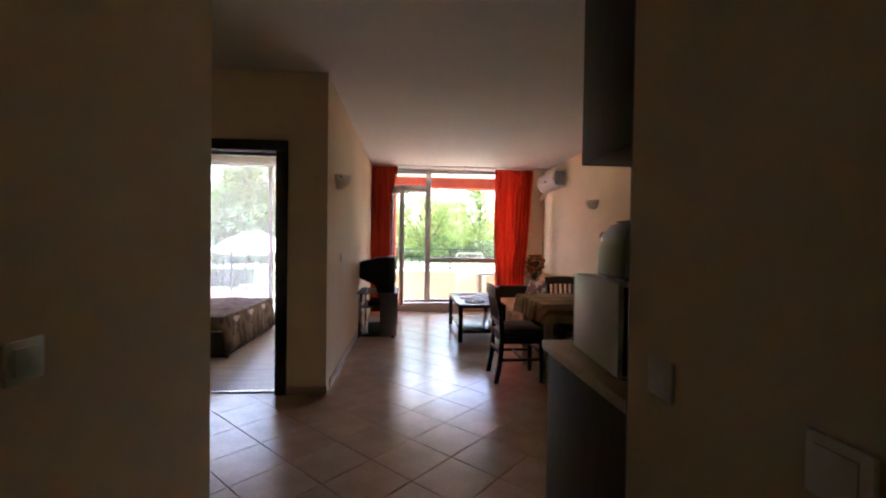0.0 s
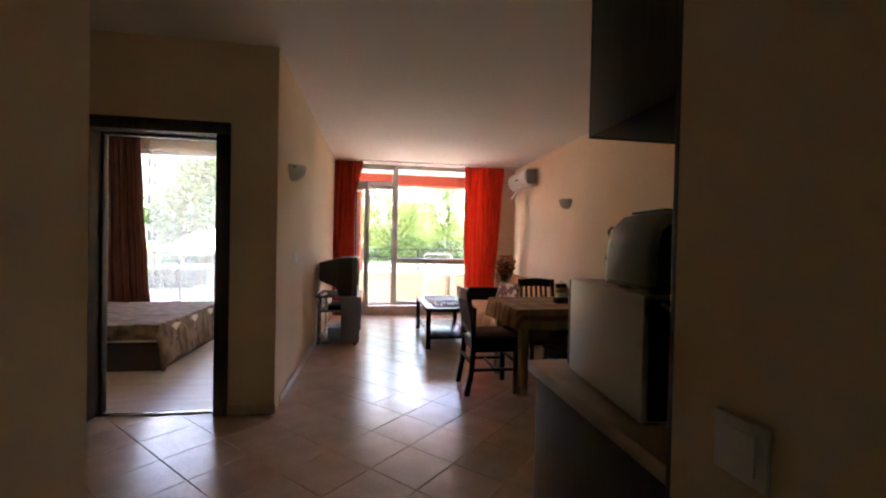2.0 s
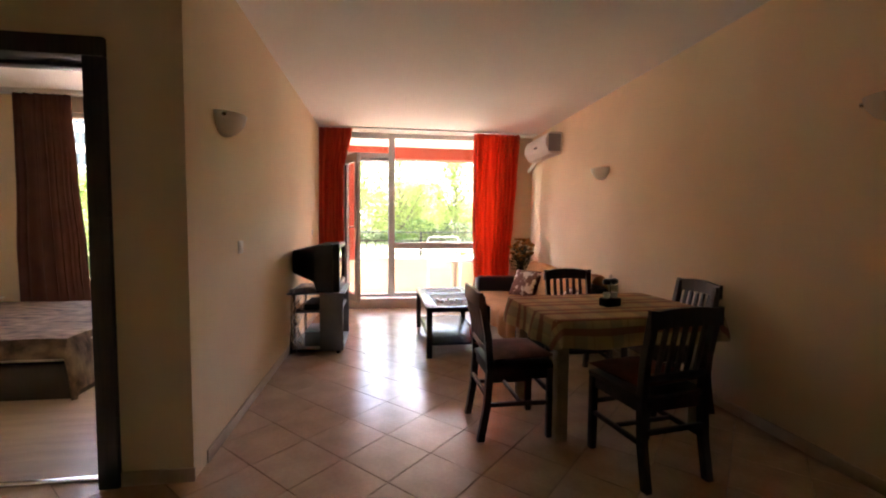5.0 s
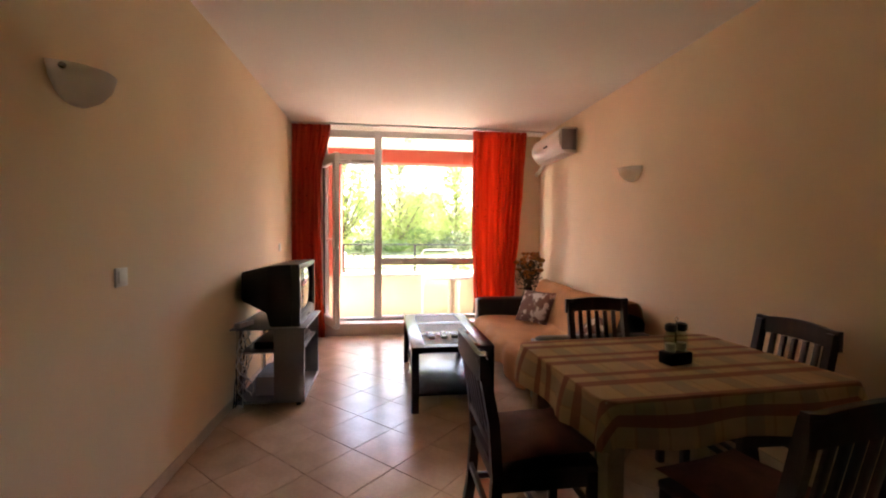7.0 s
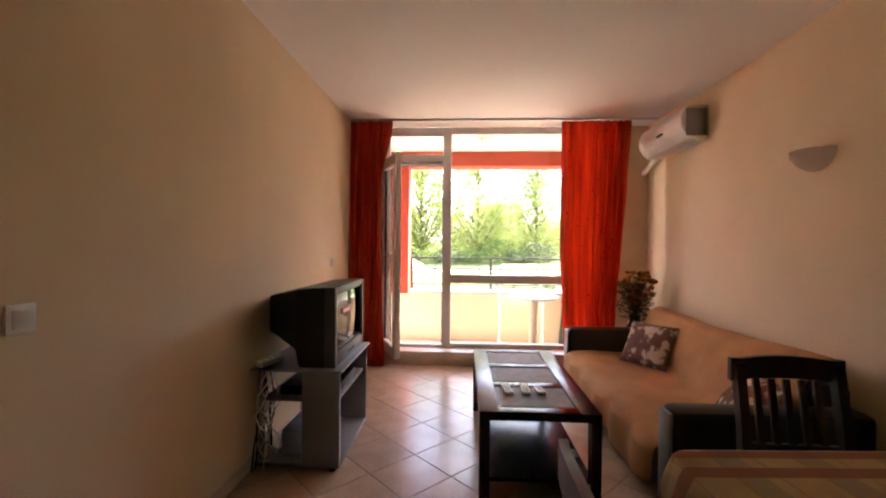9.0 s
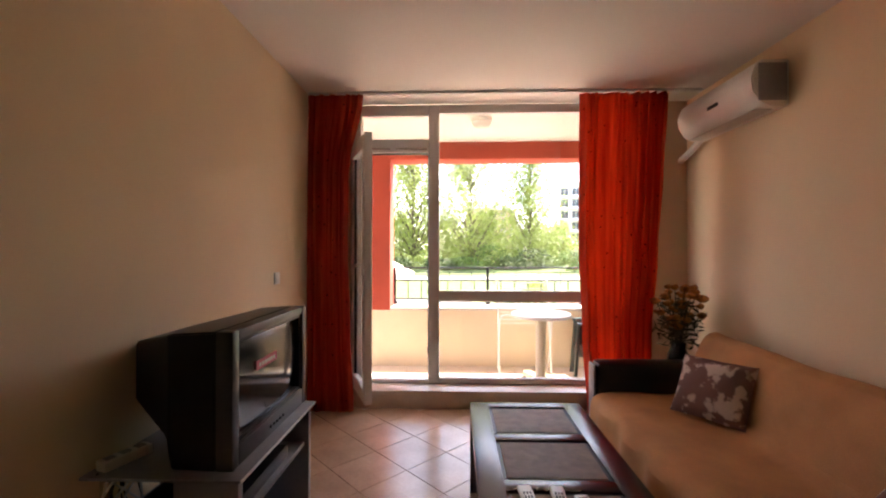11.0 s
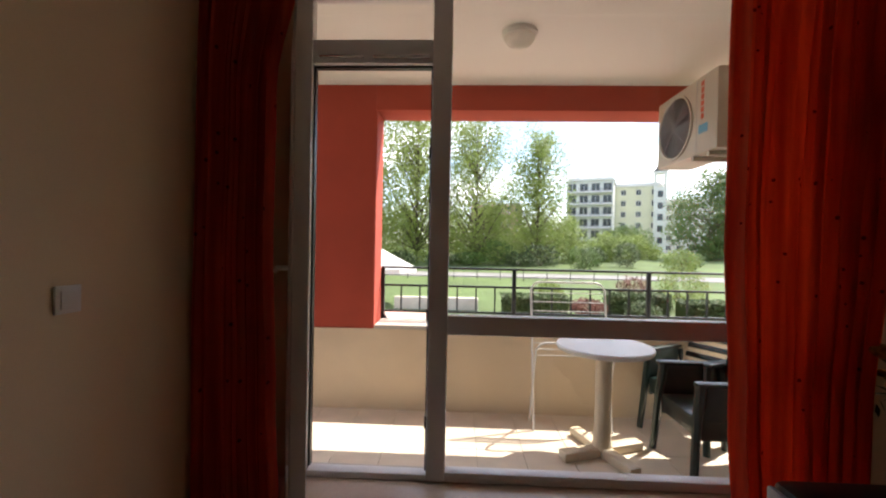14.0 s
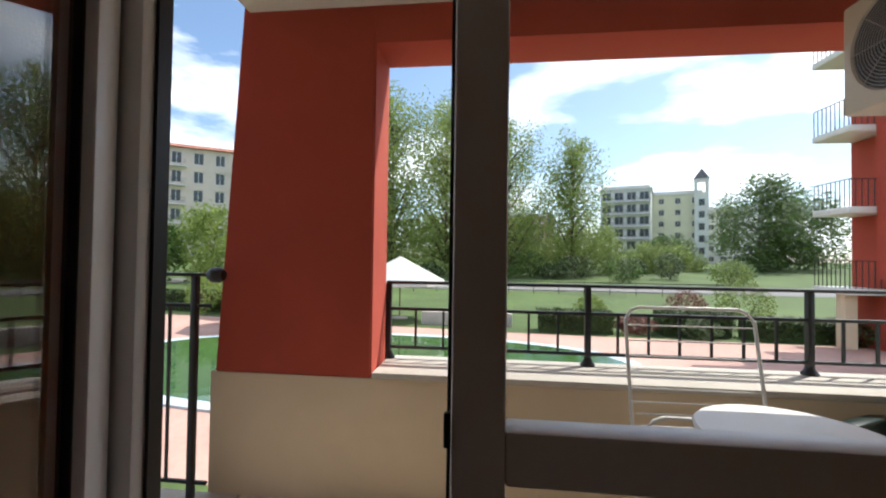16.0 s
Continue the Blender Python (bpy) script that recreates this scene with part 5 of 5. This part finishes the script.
P = "tall poplar with fresh airy green leaves"
for k, (x, y, h, w, n) in enumerate(((-11.5, 57, 22.0, 12.5, 96), (-5.2, 60, 22.0, 12.5, 96), (2.6, 61, 18.8, 12.5, 92), (10.4, 60, 16.8, 8.6, 66), (-15.5, 52, 15.5, 9.0, 44))):
    tree((x, y, ground_z(y)), h, w, M_LEAF, k + 1, P, n, 150, 0.20, 0.06, True)
for k, (x, y, h, w) in enumerate(((5.5, 66, 7.0, 9), (15.5, 63, 5.6, 9), (-1.5, 68, 7.5, 10), (-8.0, 69, 7.0, 10), (21.5, 66, 3.2, 7), (12.0, 70, 5.2, 9), (27.0, 70, 2.6, 7))):
    tree((x, y, ground_z(y)), h, w, M_LEAF, k + 20, "young bright green tree on the lawn edge", 24, 170, 0.20, 0.05)
for k, (x, y, h, w) in enumerate(((-19, 49, 11, 8.5), (-33, 44, 6, 7), (-24, 60, 9, 10), (39, 72, 13.0, 13), (47, 76, 10.5, 13), (31, 84, 4.0, 8))):
    tree((x, y, ground_z(y)), h, w, M_LEAFDARK, k + 40, "broad dark green tree with a dense crown", 44, 220, 0.27, 0.05)
tree((-27.0, 46, ground_z(46)), 7.0, 7.0, M_LEAF, 11, "green tree by the pool terrace", 22, 180, 0.2, 0.06)


def bush(loc, rx, ry, h, mat, seed, label, count=1500, size=0.07):
    rnd = random.Random(seed)
    b = holder("bush", loc, label, "bush", "garden bushes")
    lb, tb = bmesh.new(), bmesh.new()
    leaf_cloud(lb, rnd, (0, 0, h * 0.52), (rx, ry, h * 0.5), count, size, 0.55)
    for k in range(7):
        a = rnd.uniform(0, 6.28)
        add_tube(tb, [(0, 0, 0), (0.5 * rx * math.cos(a), 0.5 * ry * math.sin(a), h * 0.6)], 0.03, 5, 0.01)
    finish(tb, "stem", M_BARK, b, True)
    tagged(finish(lb, "crown", mat, b), kind="stuff")


def hedge(x0, x1, y, h, d, seed):
    rnd = random.Random(seed)
    bm = bmesh.new()
    n = int((x1 - x0) * h * 420)
    for _ in range(n):
        side = rnd.random()
        p = Vector((rnd.uniform(x0, x1), y + d * (rnd.random() - 0.5), h * rnd.random() ** 0.5))
        if side < 0.5:
            p.y = y - d / 2 + 0.08 * rnd.random()
        elif side < 0.85:
            p.z = h + 0.05 * rnd.uniform(-1, 1)
        u = Vector((rnd.uniform(-1, 1), rnd.uniform(-1, 1), rnd.uniform(-1, 1))).normalized() * 0.085
        w = u.orthogonal().normalized() * 0.05
        p.z += ground_z(y)
        bm.faces.new([bm.verts.new(p - u), bm.verts.new(p + w), bm.verts.new(p + u), bm.verts.new(p - w)])
    add_box(bm, x0 + 0.08, y - d / 2 + 0.1, ground_z(y) - 0.1, x1 - 0.08, y + d / 2 - 0.1, ground_z(y) + h - 0.08)
    tagged(finish(bm, "hedge", M_HEDGE), "low clipped green hedge along the terrace", "hedge", "hedges", kind="stuff")


hedge(2.4, 5.4, 25.0, 0.85, 1.2, 1)
hedge(7.2, 9.9, 25.2, 1.0, 1.3, 2)
hedge(10.2, 15.0, 24.6, 0.8, 1.2, 3)
hedge(15.4, 19.0, 25.4, 0.9, 1.2, 5)
hedge(-26.0, -10.0, 28.0, 1.0, 1.2, 4)
bush((4.9, 26.4, -1.72), 0.7, 0.7, 1.4, M_LEAF, 21, "small yellow green round bush")
bush((6.3, 24.9, -1.72), 0.85, 0.6, 0.75, M_REDBUSH, 22, "low reddish shrub by the hedge")
bush((9.3, 27.2, -1.72), 0.9, 0.9, 1.6, M_REDBUSH, 23, "reddish shrub behind the hedge")
bush((11.9, 27.6, -1.72), 1.2, 1.2, 2.1, M_LEAF, 24, "flowering pale green shrub", 2000)
bush((13.6, 23.9, -1.72), 0.8, 0.8, 0.9, M_HEDGE, 25, "small clipped round green bush")
bush((8.4, 24.2, -1.72), 0.8, 0.8, 0.8, M_HEDGE, 26, "small clipped round green bush")
bush((-14.0, 27.0, -1.72), 0.9, 0.9, 2.0, M_LEAF, 27, "small green shrub by the terrace")

srnd = random.Random(77)
for k in range(16):
    x, y = -22 + 3.3 * k + srnd.uniform(-1, 1), 54 + srnd.uniform(-2, 3)
    bush((x, y, ground_z(y)), srnd.uniform(1.5, 2.6), 1.4, srnd.uniform(1.4, 3.0), srnd.choice((M_LEAF, M_LEAFDARK, M_HEDGE)), 100 + k, "wild green shrub at the foot of the trees", 900, 0.16)
fence = tagged(new("garden_fence"), "thin dark metal garden fence by the path", "fence")
tubes("rail", [[(-12, 42, ground_z(42) + 1.0), (20, 42, ground_z(42) + 1.0)], [(-12, 42, ground_z(42) + 0.3), (20, 42, ground_z(42) + 0.3)]], 0.03, M_IRON, fence, 6)
for k in range(17):
    tubes("post", [[(-12 + 2 * k, 42, ground_z(42) - 0.1), (-12 + 2 * k, 42, ground_z(42) + 1.1)]], 0.03, M_IRON, fence, 6)


def parasol(loc, r, h, seed):
    p = holder("parasol", loc, "large open white canvas parasol on the terrace", "parasol", "terrace parasols")
    n = 8
    bm = bmesh.new()
    top = bm.verts.new((0, 0, h))
    ring = [bm.verts.new((r * math.cos(2 * math.pi * k / n), r * math.sin(2 * math.pi * k / n), h - r * 0.52)) for k in range(n)]
    val = [bm.verts.new((r * math.cos(2 * math.pi * k / n), r * math.sin(2 * math.pi * k / n), h - r * 0.52 - 0.22)) for k in range(n)]
    for k in range(n):
        bm.faces.new((top, ring[k], ring[(k + 1) % n]))
        bm.faces.new((ring[k], val[k], val[(k + 1) % n], ring[(k + 1) % n]))
    o = finish(bm, "canopy", M_CANVAS, p)
    o.modifiers.new("thickness", "SOLIDIFY").thickness = 0.015
    tubes("pole", [[(0, 0, 0), (0, 0, h)]], 0.035, M_BARK, p, 10)
    tubes("rib", [[(0, 0, h - 0.06), (r * 0.98 * math.cos(2 * math.pi * k / n), r * 0.98 * math.sin(2 * math.pi * k / n), h - r * 0.52 - 0.03)] for k in range(n)], 0.015, M_BARK, p, 5)
    lathe("stand", [(0, 0), (0.4, 0), (0.4, 0.06), (0.1, 0.12), (0, 0.12)], M_CONCRETE, p, 16)


parasol((-8.3, 24.0, -1.69), 2.1, 3.5, 1)
parasol((-10.3, 27.5, -1.69), 2.1, 3.5, 2)
parasol((-3.9, 27.0, -1.69), 2.2, 3.0, 3)
tagged(boxes("planter_wall", [(-2.6, 25.6, -1.8, 1.4, 26.0, -1.15)], M_CONCRETE, bevel=0.02), "low pale concrete wall by the terrace", "low wall")


def facade_building(name, loc, turn, w, d, storeys, sh, wall_mat, bays, label, win_w, win_h, roof=None, bal=(), trim=M_GREYB):
    """A block of flats with wall, recessed window openings, balconies and roofline; its front looks to -y."""
    b = holder(name, loc, label, "building", turn=turn)
    h = storeys * sh
    bw = w / bays
    bm = bmesh.new()
    add_box(bm, -w / 2, 0.35, -2, w / 2, d, h)
    for s in range(storeys):
        z0, z1 = s * sh, (s + 1) * sh
        zs = z0 + (sh - win_h) * 0.45
        add_box(bm, -w / 2, 0, z0, w / 2, 0.35, zs)
        add_box(bm, -w / 2, 0, zs + win_h, w / 2, 0.35, z1)
        for k in range(bays + 1):
            x0 = -w / 2 if k == 0 else -w / 2 + bw * (k - 0.5) + win_w / 2
            x1 = w / 2 if k == bays else -w / 2 + bw * (k + 0.5) - win_w / 2
            add_box(bm, x0, 0, zs, x1, 0.35, zs + win_h)
    finish(bm, "wall", wall_mat, b)
    me = bpy.data.meshes.new("window")
    wb = bmesh.new()
    add_box(wb, -win_w / 2, 0.28, 0, win_w / 2, 0.345, win_h)
    wb.to_mesh(me)
    wb.free()
    me.materials.append(M_WINDARK)
    fm = bpy.data.meshes.new("window_frame")
    fb = bmesh.new()
    for x in (-win_w / 2, -0.04, win_w / 2 - 0.08):
        add_box(fb, x, 0.2, 0, x + 0.08, 0.275, win_h)
    for z in (0, win_h - 0.08):
        add_box(fb, -win_w / 2, 0.2, z, win_w / 2, 0.275, z + 0.08)
    fb.to_mesh(fm)
    fb.free()
    fm.materials.append(M_PVC)
    for s in range(storeys):
        for k in range(bays):
            o = new("window", me)
            o.parent, o.location = b, (-w / 2 + bw * (k + 0.5), 0, s * sh + (sh - win_h) * 0.45)
            q = new("window_frame", fm)
            q.parent, q.location = b, o.location
    if bal:
        bb, rb = bmesh.new(), bmesh.new()
        for s in range(1, storeys):
            for k in bal:
                xc = -w / 2 + bw * (k + 0.5)
                add_box(bb, xc - bw * 0.45, -1.3, s * sh - 0.15, xc + bw * 0.45, 0.0, s * sh + 0.05)
                for zz in (0.5, 1.0):
                    add_box(rb, xc - bw * 0.45, -1.3, s * sh + zz, xc + bw * 0.45, -1.26, s * sh + zz + 0.05)
                for j in range(11):
                    x = xc - bw * 0.45 + bw * 0.9 * j / 10
                    add_box(rb, x - 0.015, -1.29, s * sh + 0.05, x + 0.015, -1.26, s * sh + 1.0)
        tagged(finish(bb, "balcony_slab", trim, b), kind="stuff")
        tagged(finish(rb, "balcony_railing", M_IRON, b), kind="stuff")
    if roof == "tile":
        bm = bmesh.new()
        o = 0.7
        lo = [bm.verts.new(p) for p in ((-w / 2 - o, -o, h), (w / 2 + o, -o, h), (w / 2 + o, d + o, h), (-w / 2 - o, d + o, h))]
        a, c = bm.verts.new((-w / 2 + d / 2, d / 2, h + 2.2)), bm.verts.new((w / 2 - d / 2, d / 2, h + 2.2))
        for f in ((lo[0], lo[1], c, a), (lo[2], lo[3], a, c), (lo[1], lo[2], c), (lo[3], lo[0], a), (lo[3], lo[2], lo[1], lo[0])):
            bm.faces.new(f)
        finish(bm, "roof", M_ROOFTILE, b)
    else:
        boxes("roof", [(-w / 2 - 0.3, -0.3, h, w / 2 + 0.3, d + 0.3, h + 0.35), (-w / 2 + 0.2, 0.3, h + 0.351, w / 2 - 0.2, 0.5, h + 1.0)], trim, b)
    return b


yb = facade_building("yellow_flats", (46.2, 120.2, 0.4), -22, 15, 14, 6, 2.95, M_YELLOWB, 4, "pale yellow block of flats with small dark windows", 1.3, 1.5)
gb = facade_building("grey_flats", (33.6, 115, 0.4), -22, 11.5, 14, 6, 3.05, M_GREYB, 4, "grey white block of flats with open framed balconies", 2.1, 2.0, bal=(0, 1, 2, 3))
facade_building("salmon_flats", (14.5, 172, 0.4), -4, 20, 14, 6, 2.9, M_PINKB, 6, "salmon coloured block of flats far off", 1.7, 1.5, bal=(1, 4))
facade_building("beige_flats", (-48, 74, 0.0), 33, 26, 14, 6, 3.2, M_BEIGEB, 8, "beige block of flats with a red tiled roof", 1.5, 2.0, "tile", (0, 2, 5, 7), trim=M_GREYB)
facade_building("orange_flats", (-32, 98, 0.4), 18, 22, 12, 4, 3.0, M_PINKB, 7, "orange block of flats with a red tiled roof", 1.4, 1.6, "tile", (1, 3, 5))
facade_building("hillside_flats", (66, 130, 0.4), -30, 18, 12, 5, 3.0, M_GREYB, 6, "white block of flats behind the trees", 1.6, 1.5)
tw = holder("bell_tower", (52.4, 117.0, 0.4), "white bell tower with a dark pointed roof", "tower", turn=-22)
boxes("shaft", [(-1.5, -1.5, -1, 1.5, 1.5, 17.2)], M_GREYB, tw)
pieces("belfry", [(-1.5, -1.5, 17.21, -0.9, -0.9, 20.6), (0.9, -1.5, 17.21, 1.5, -0.9, 20.6), (-1.5, 0.9, 17.21, -0.9, 1.5, 20.6), (0.9, 0.9, 17.21, 1.5, 1.5, 20.6), (-1.6, -1.6, 20.61, 1.6, 1.6, 21.2)], M_GREYB, tw)
lathe("roof", [(2.4, 21.21), (0.0, 24.0)], M_WINDARK, tw, 4, pose(0, 0, 0, 0, 0, 45))
for z in (2.5, 5.5, 8.5, 11.5, 14.5):
    boxes("window", [(-0.6, -1.56, z, 0.6, -1.502, z + 1.6)], M_WINDARK, tw)


def red_wing():
    b = holder("red_wing", (12.7, 22.5, -1.75), "brick red wing of the building with white balconies", "building", turn=0)
    boxes("wall", [(1.0, 0.3, 0, 12, 1.7, 15)], M_RED, b)
    boxes("corner_bay", [(0.42, -1.0, 2.5, 12, -0.02, 15)], M_RED, b)
    pieces("column", [(-0.15, 0.5, 0, 0.25, 0.9, 1.94), (0.5, -0.9, 0, 0.9, -0.5, 2.49)], M_CREAMOUT, b, bevel=0.02)
    for s in range(4):
        z = 1.95 + 2.75 * s
        boxes("balcony_slab", [(-0.4, 0.0, z, 0.99, 1.6, z + 0.22)], M_WHITE, b, bevel=0.02)
        lines = [[(-0.36, 0.04, z + 1.15), (-0.36, 1.56, z + 1.15)], [(-0.36, 0.04, z + 1.15), (0.97, 0.04, z + 1.15)]]
        lines += [[(-0.36, 0.04 + 0.19 * k, z + 0.2), (-0.36, 0.04 + 0.19 * k, z + 1.15)] for k in range(9)]
        lines += [[(-0.36 + 0.19 * k, 0.04, z + 0.2), (-0.36 + 0.19 * k, 0.04, z + 1.15)] for k in range(8)]
        tubes("balcony_railing", lines, 0.016, M_IRON, b, 6)
        boxes("window", [(0.86, -1.05, z + 1.0, 2.2, -1.003, z + 2.3)], M_WINDARK, b)
        pieces("window_frame", [(0.80, -1.08, z + 0.95, 0.86, -1.003, z + 2.35), (1.5, -1.08, z + 1.0, 1.56, -1.052, z + 2.3)], M_PVC, b)


red_wing()

# ---- floor tiles ----
floor = structure(new("floor"), "diagonally laid glazed beige terracotta tiles", "floor")
S, GAP = 0.3333, 0.003


def tile_mesh(outline, z=0.0):
    bm = bmesh.new()
    n = len(outline)
    cx, cy = sum(p[0] for p in outline) / n, sum(p[1] for p in outline) / n
    top = [bm.verts.new((cx + (x - cx) * 0.990, cy + (y - cy) * 0.990, z)) for x, y in outline]
    mid = [bm.verts.new((x, y, z - 0.002)) for x, y in outline]
    low = [bm.verts.new((x, y, z - 0.010)) for x, y in outline]
    bm.faces.new(top)
    for a, b in ((top, mid), (mid, low)):
        for k in range(n):
            bm.faces.new((a[k], b[k], b[(k + 1) % n], a[(k + 1) % n]))
    bmesh.ops.recalc_face_normals(bm, faces=bm.faces)
    me = bpy.data.meshes.new("tile")
    bm.to_mesh(me)
    bm.free()
    return me


def clip(poly, axis, limit, keep_less):
    out = []
    for a, b in zip(poly, poly[1:] + poly[:1]):
        ia, ib = ((p[axis] <= limit) == keep_less for p in (a, b))
        if ia:
            out.append(a)
        if ia != ib:
            t = (limit - a[axis]) / (b[axis] - a[axis])
            out.append((a[0] + (b[0] - a[0]) * t, a[1] + (b[1] - a[1]) * t))
    return out


half = (S - GAP) / math.sqrt(2)
diamond = [(half, 0), (0, half), (-half, 0), (0, -half)]
whole = tile_mesh(diamond)
whole.materials.append(M_TILE)
step = S / math.sqrt(2)
made = 0
rest = bmesh.new()
for i in range(-16, 16):
    for j in range(-26, 18):
        if (i + j) % 2:
            continue
        cx, cy = 0.289 + i * step, 4.1235 + j * step
        living = -0.9 < cx < 2.85 and 0.9 < cy < 7.85
        recess = -2.5 < cx < -0.6 and 1.5 < cy < 3.8
        hall = -0.9 < cx < 0.75 and -1.45 < cy < 1.2
        if not (living or recess or hall):
            continue
        if -0.41 < cx < 2.38 and cy < 7.36 or cy < 3.3:
            o = new("tile", whole)
            o.parent, o.location = floor, (cx, cy, 0)
            o.rotation_euler = (0, 0, (i * 7 + j * 3) % 4 * math.pi / 2)
            made += 1
        else:
            poly = [(x + cx, y + cy) for x, y in diamond]
            for axis, limit, less in ((0, XR - 0.001, True), (1, 7.709, True)):
                poly = clip(poly, axis, limit, less)
                if len(poly) < 3:
                    break
            if len(poly) >= 3:
                o = new("tile", tile_mesh(poly))
                o.data.materials.append(M_TILE)
                o.parent = floor
                made += 1
bal_floor = structure(new("balcony_tiles"), "pale sand coloured square balcony tiles", "floor")
sq = tile_mesh([(-0.1655, -0.1655), (0.1655, -0.1655), (0.1655, 0.1655), (-0.1655, 0.1655)])
sq.materials.append(M_BALTILE)
for i in range(19):
    for j in range(5):
        o = new("tile", sq)
        o.parent, o.location = bal_floor, (-0.86 + 0.3333 * i, 9.36 - 0.3333 * j + 0.002, ZB)
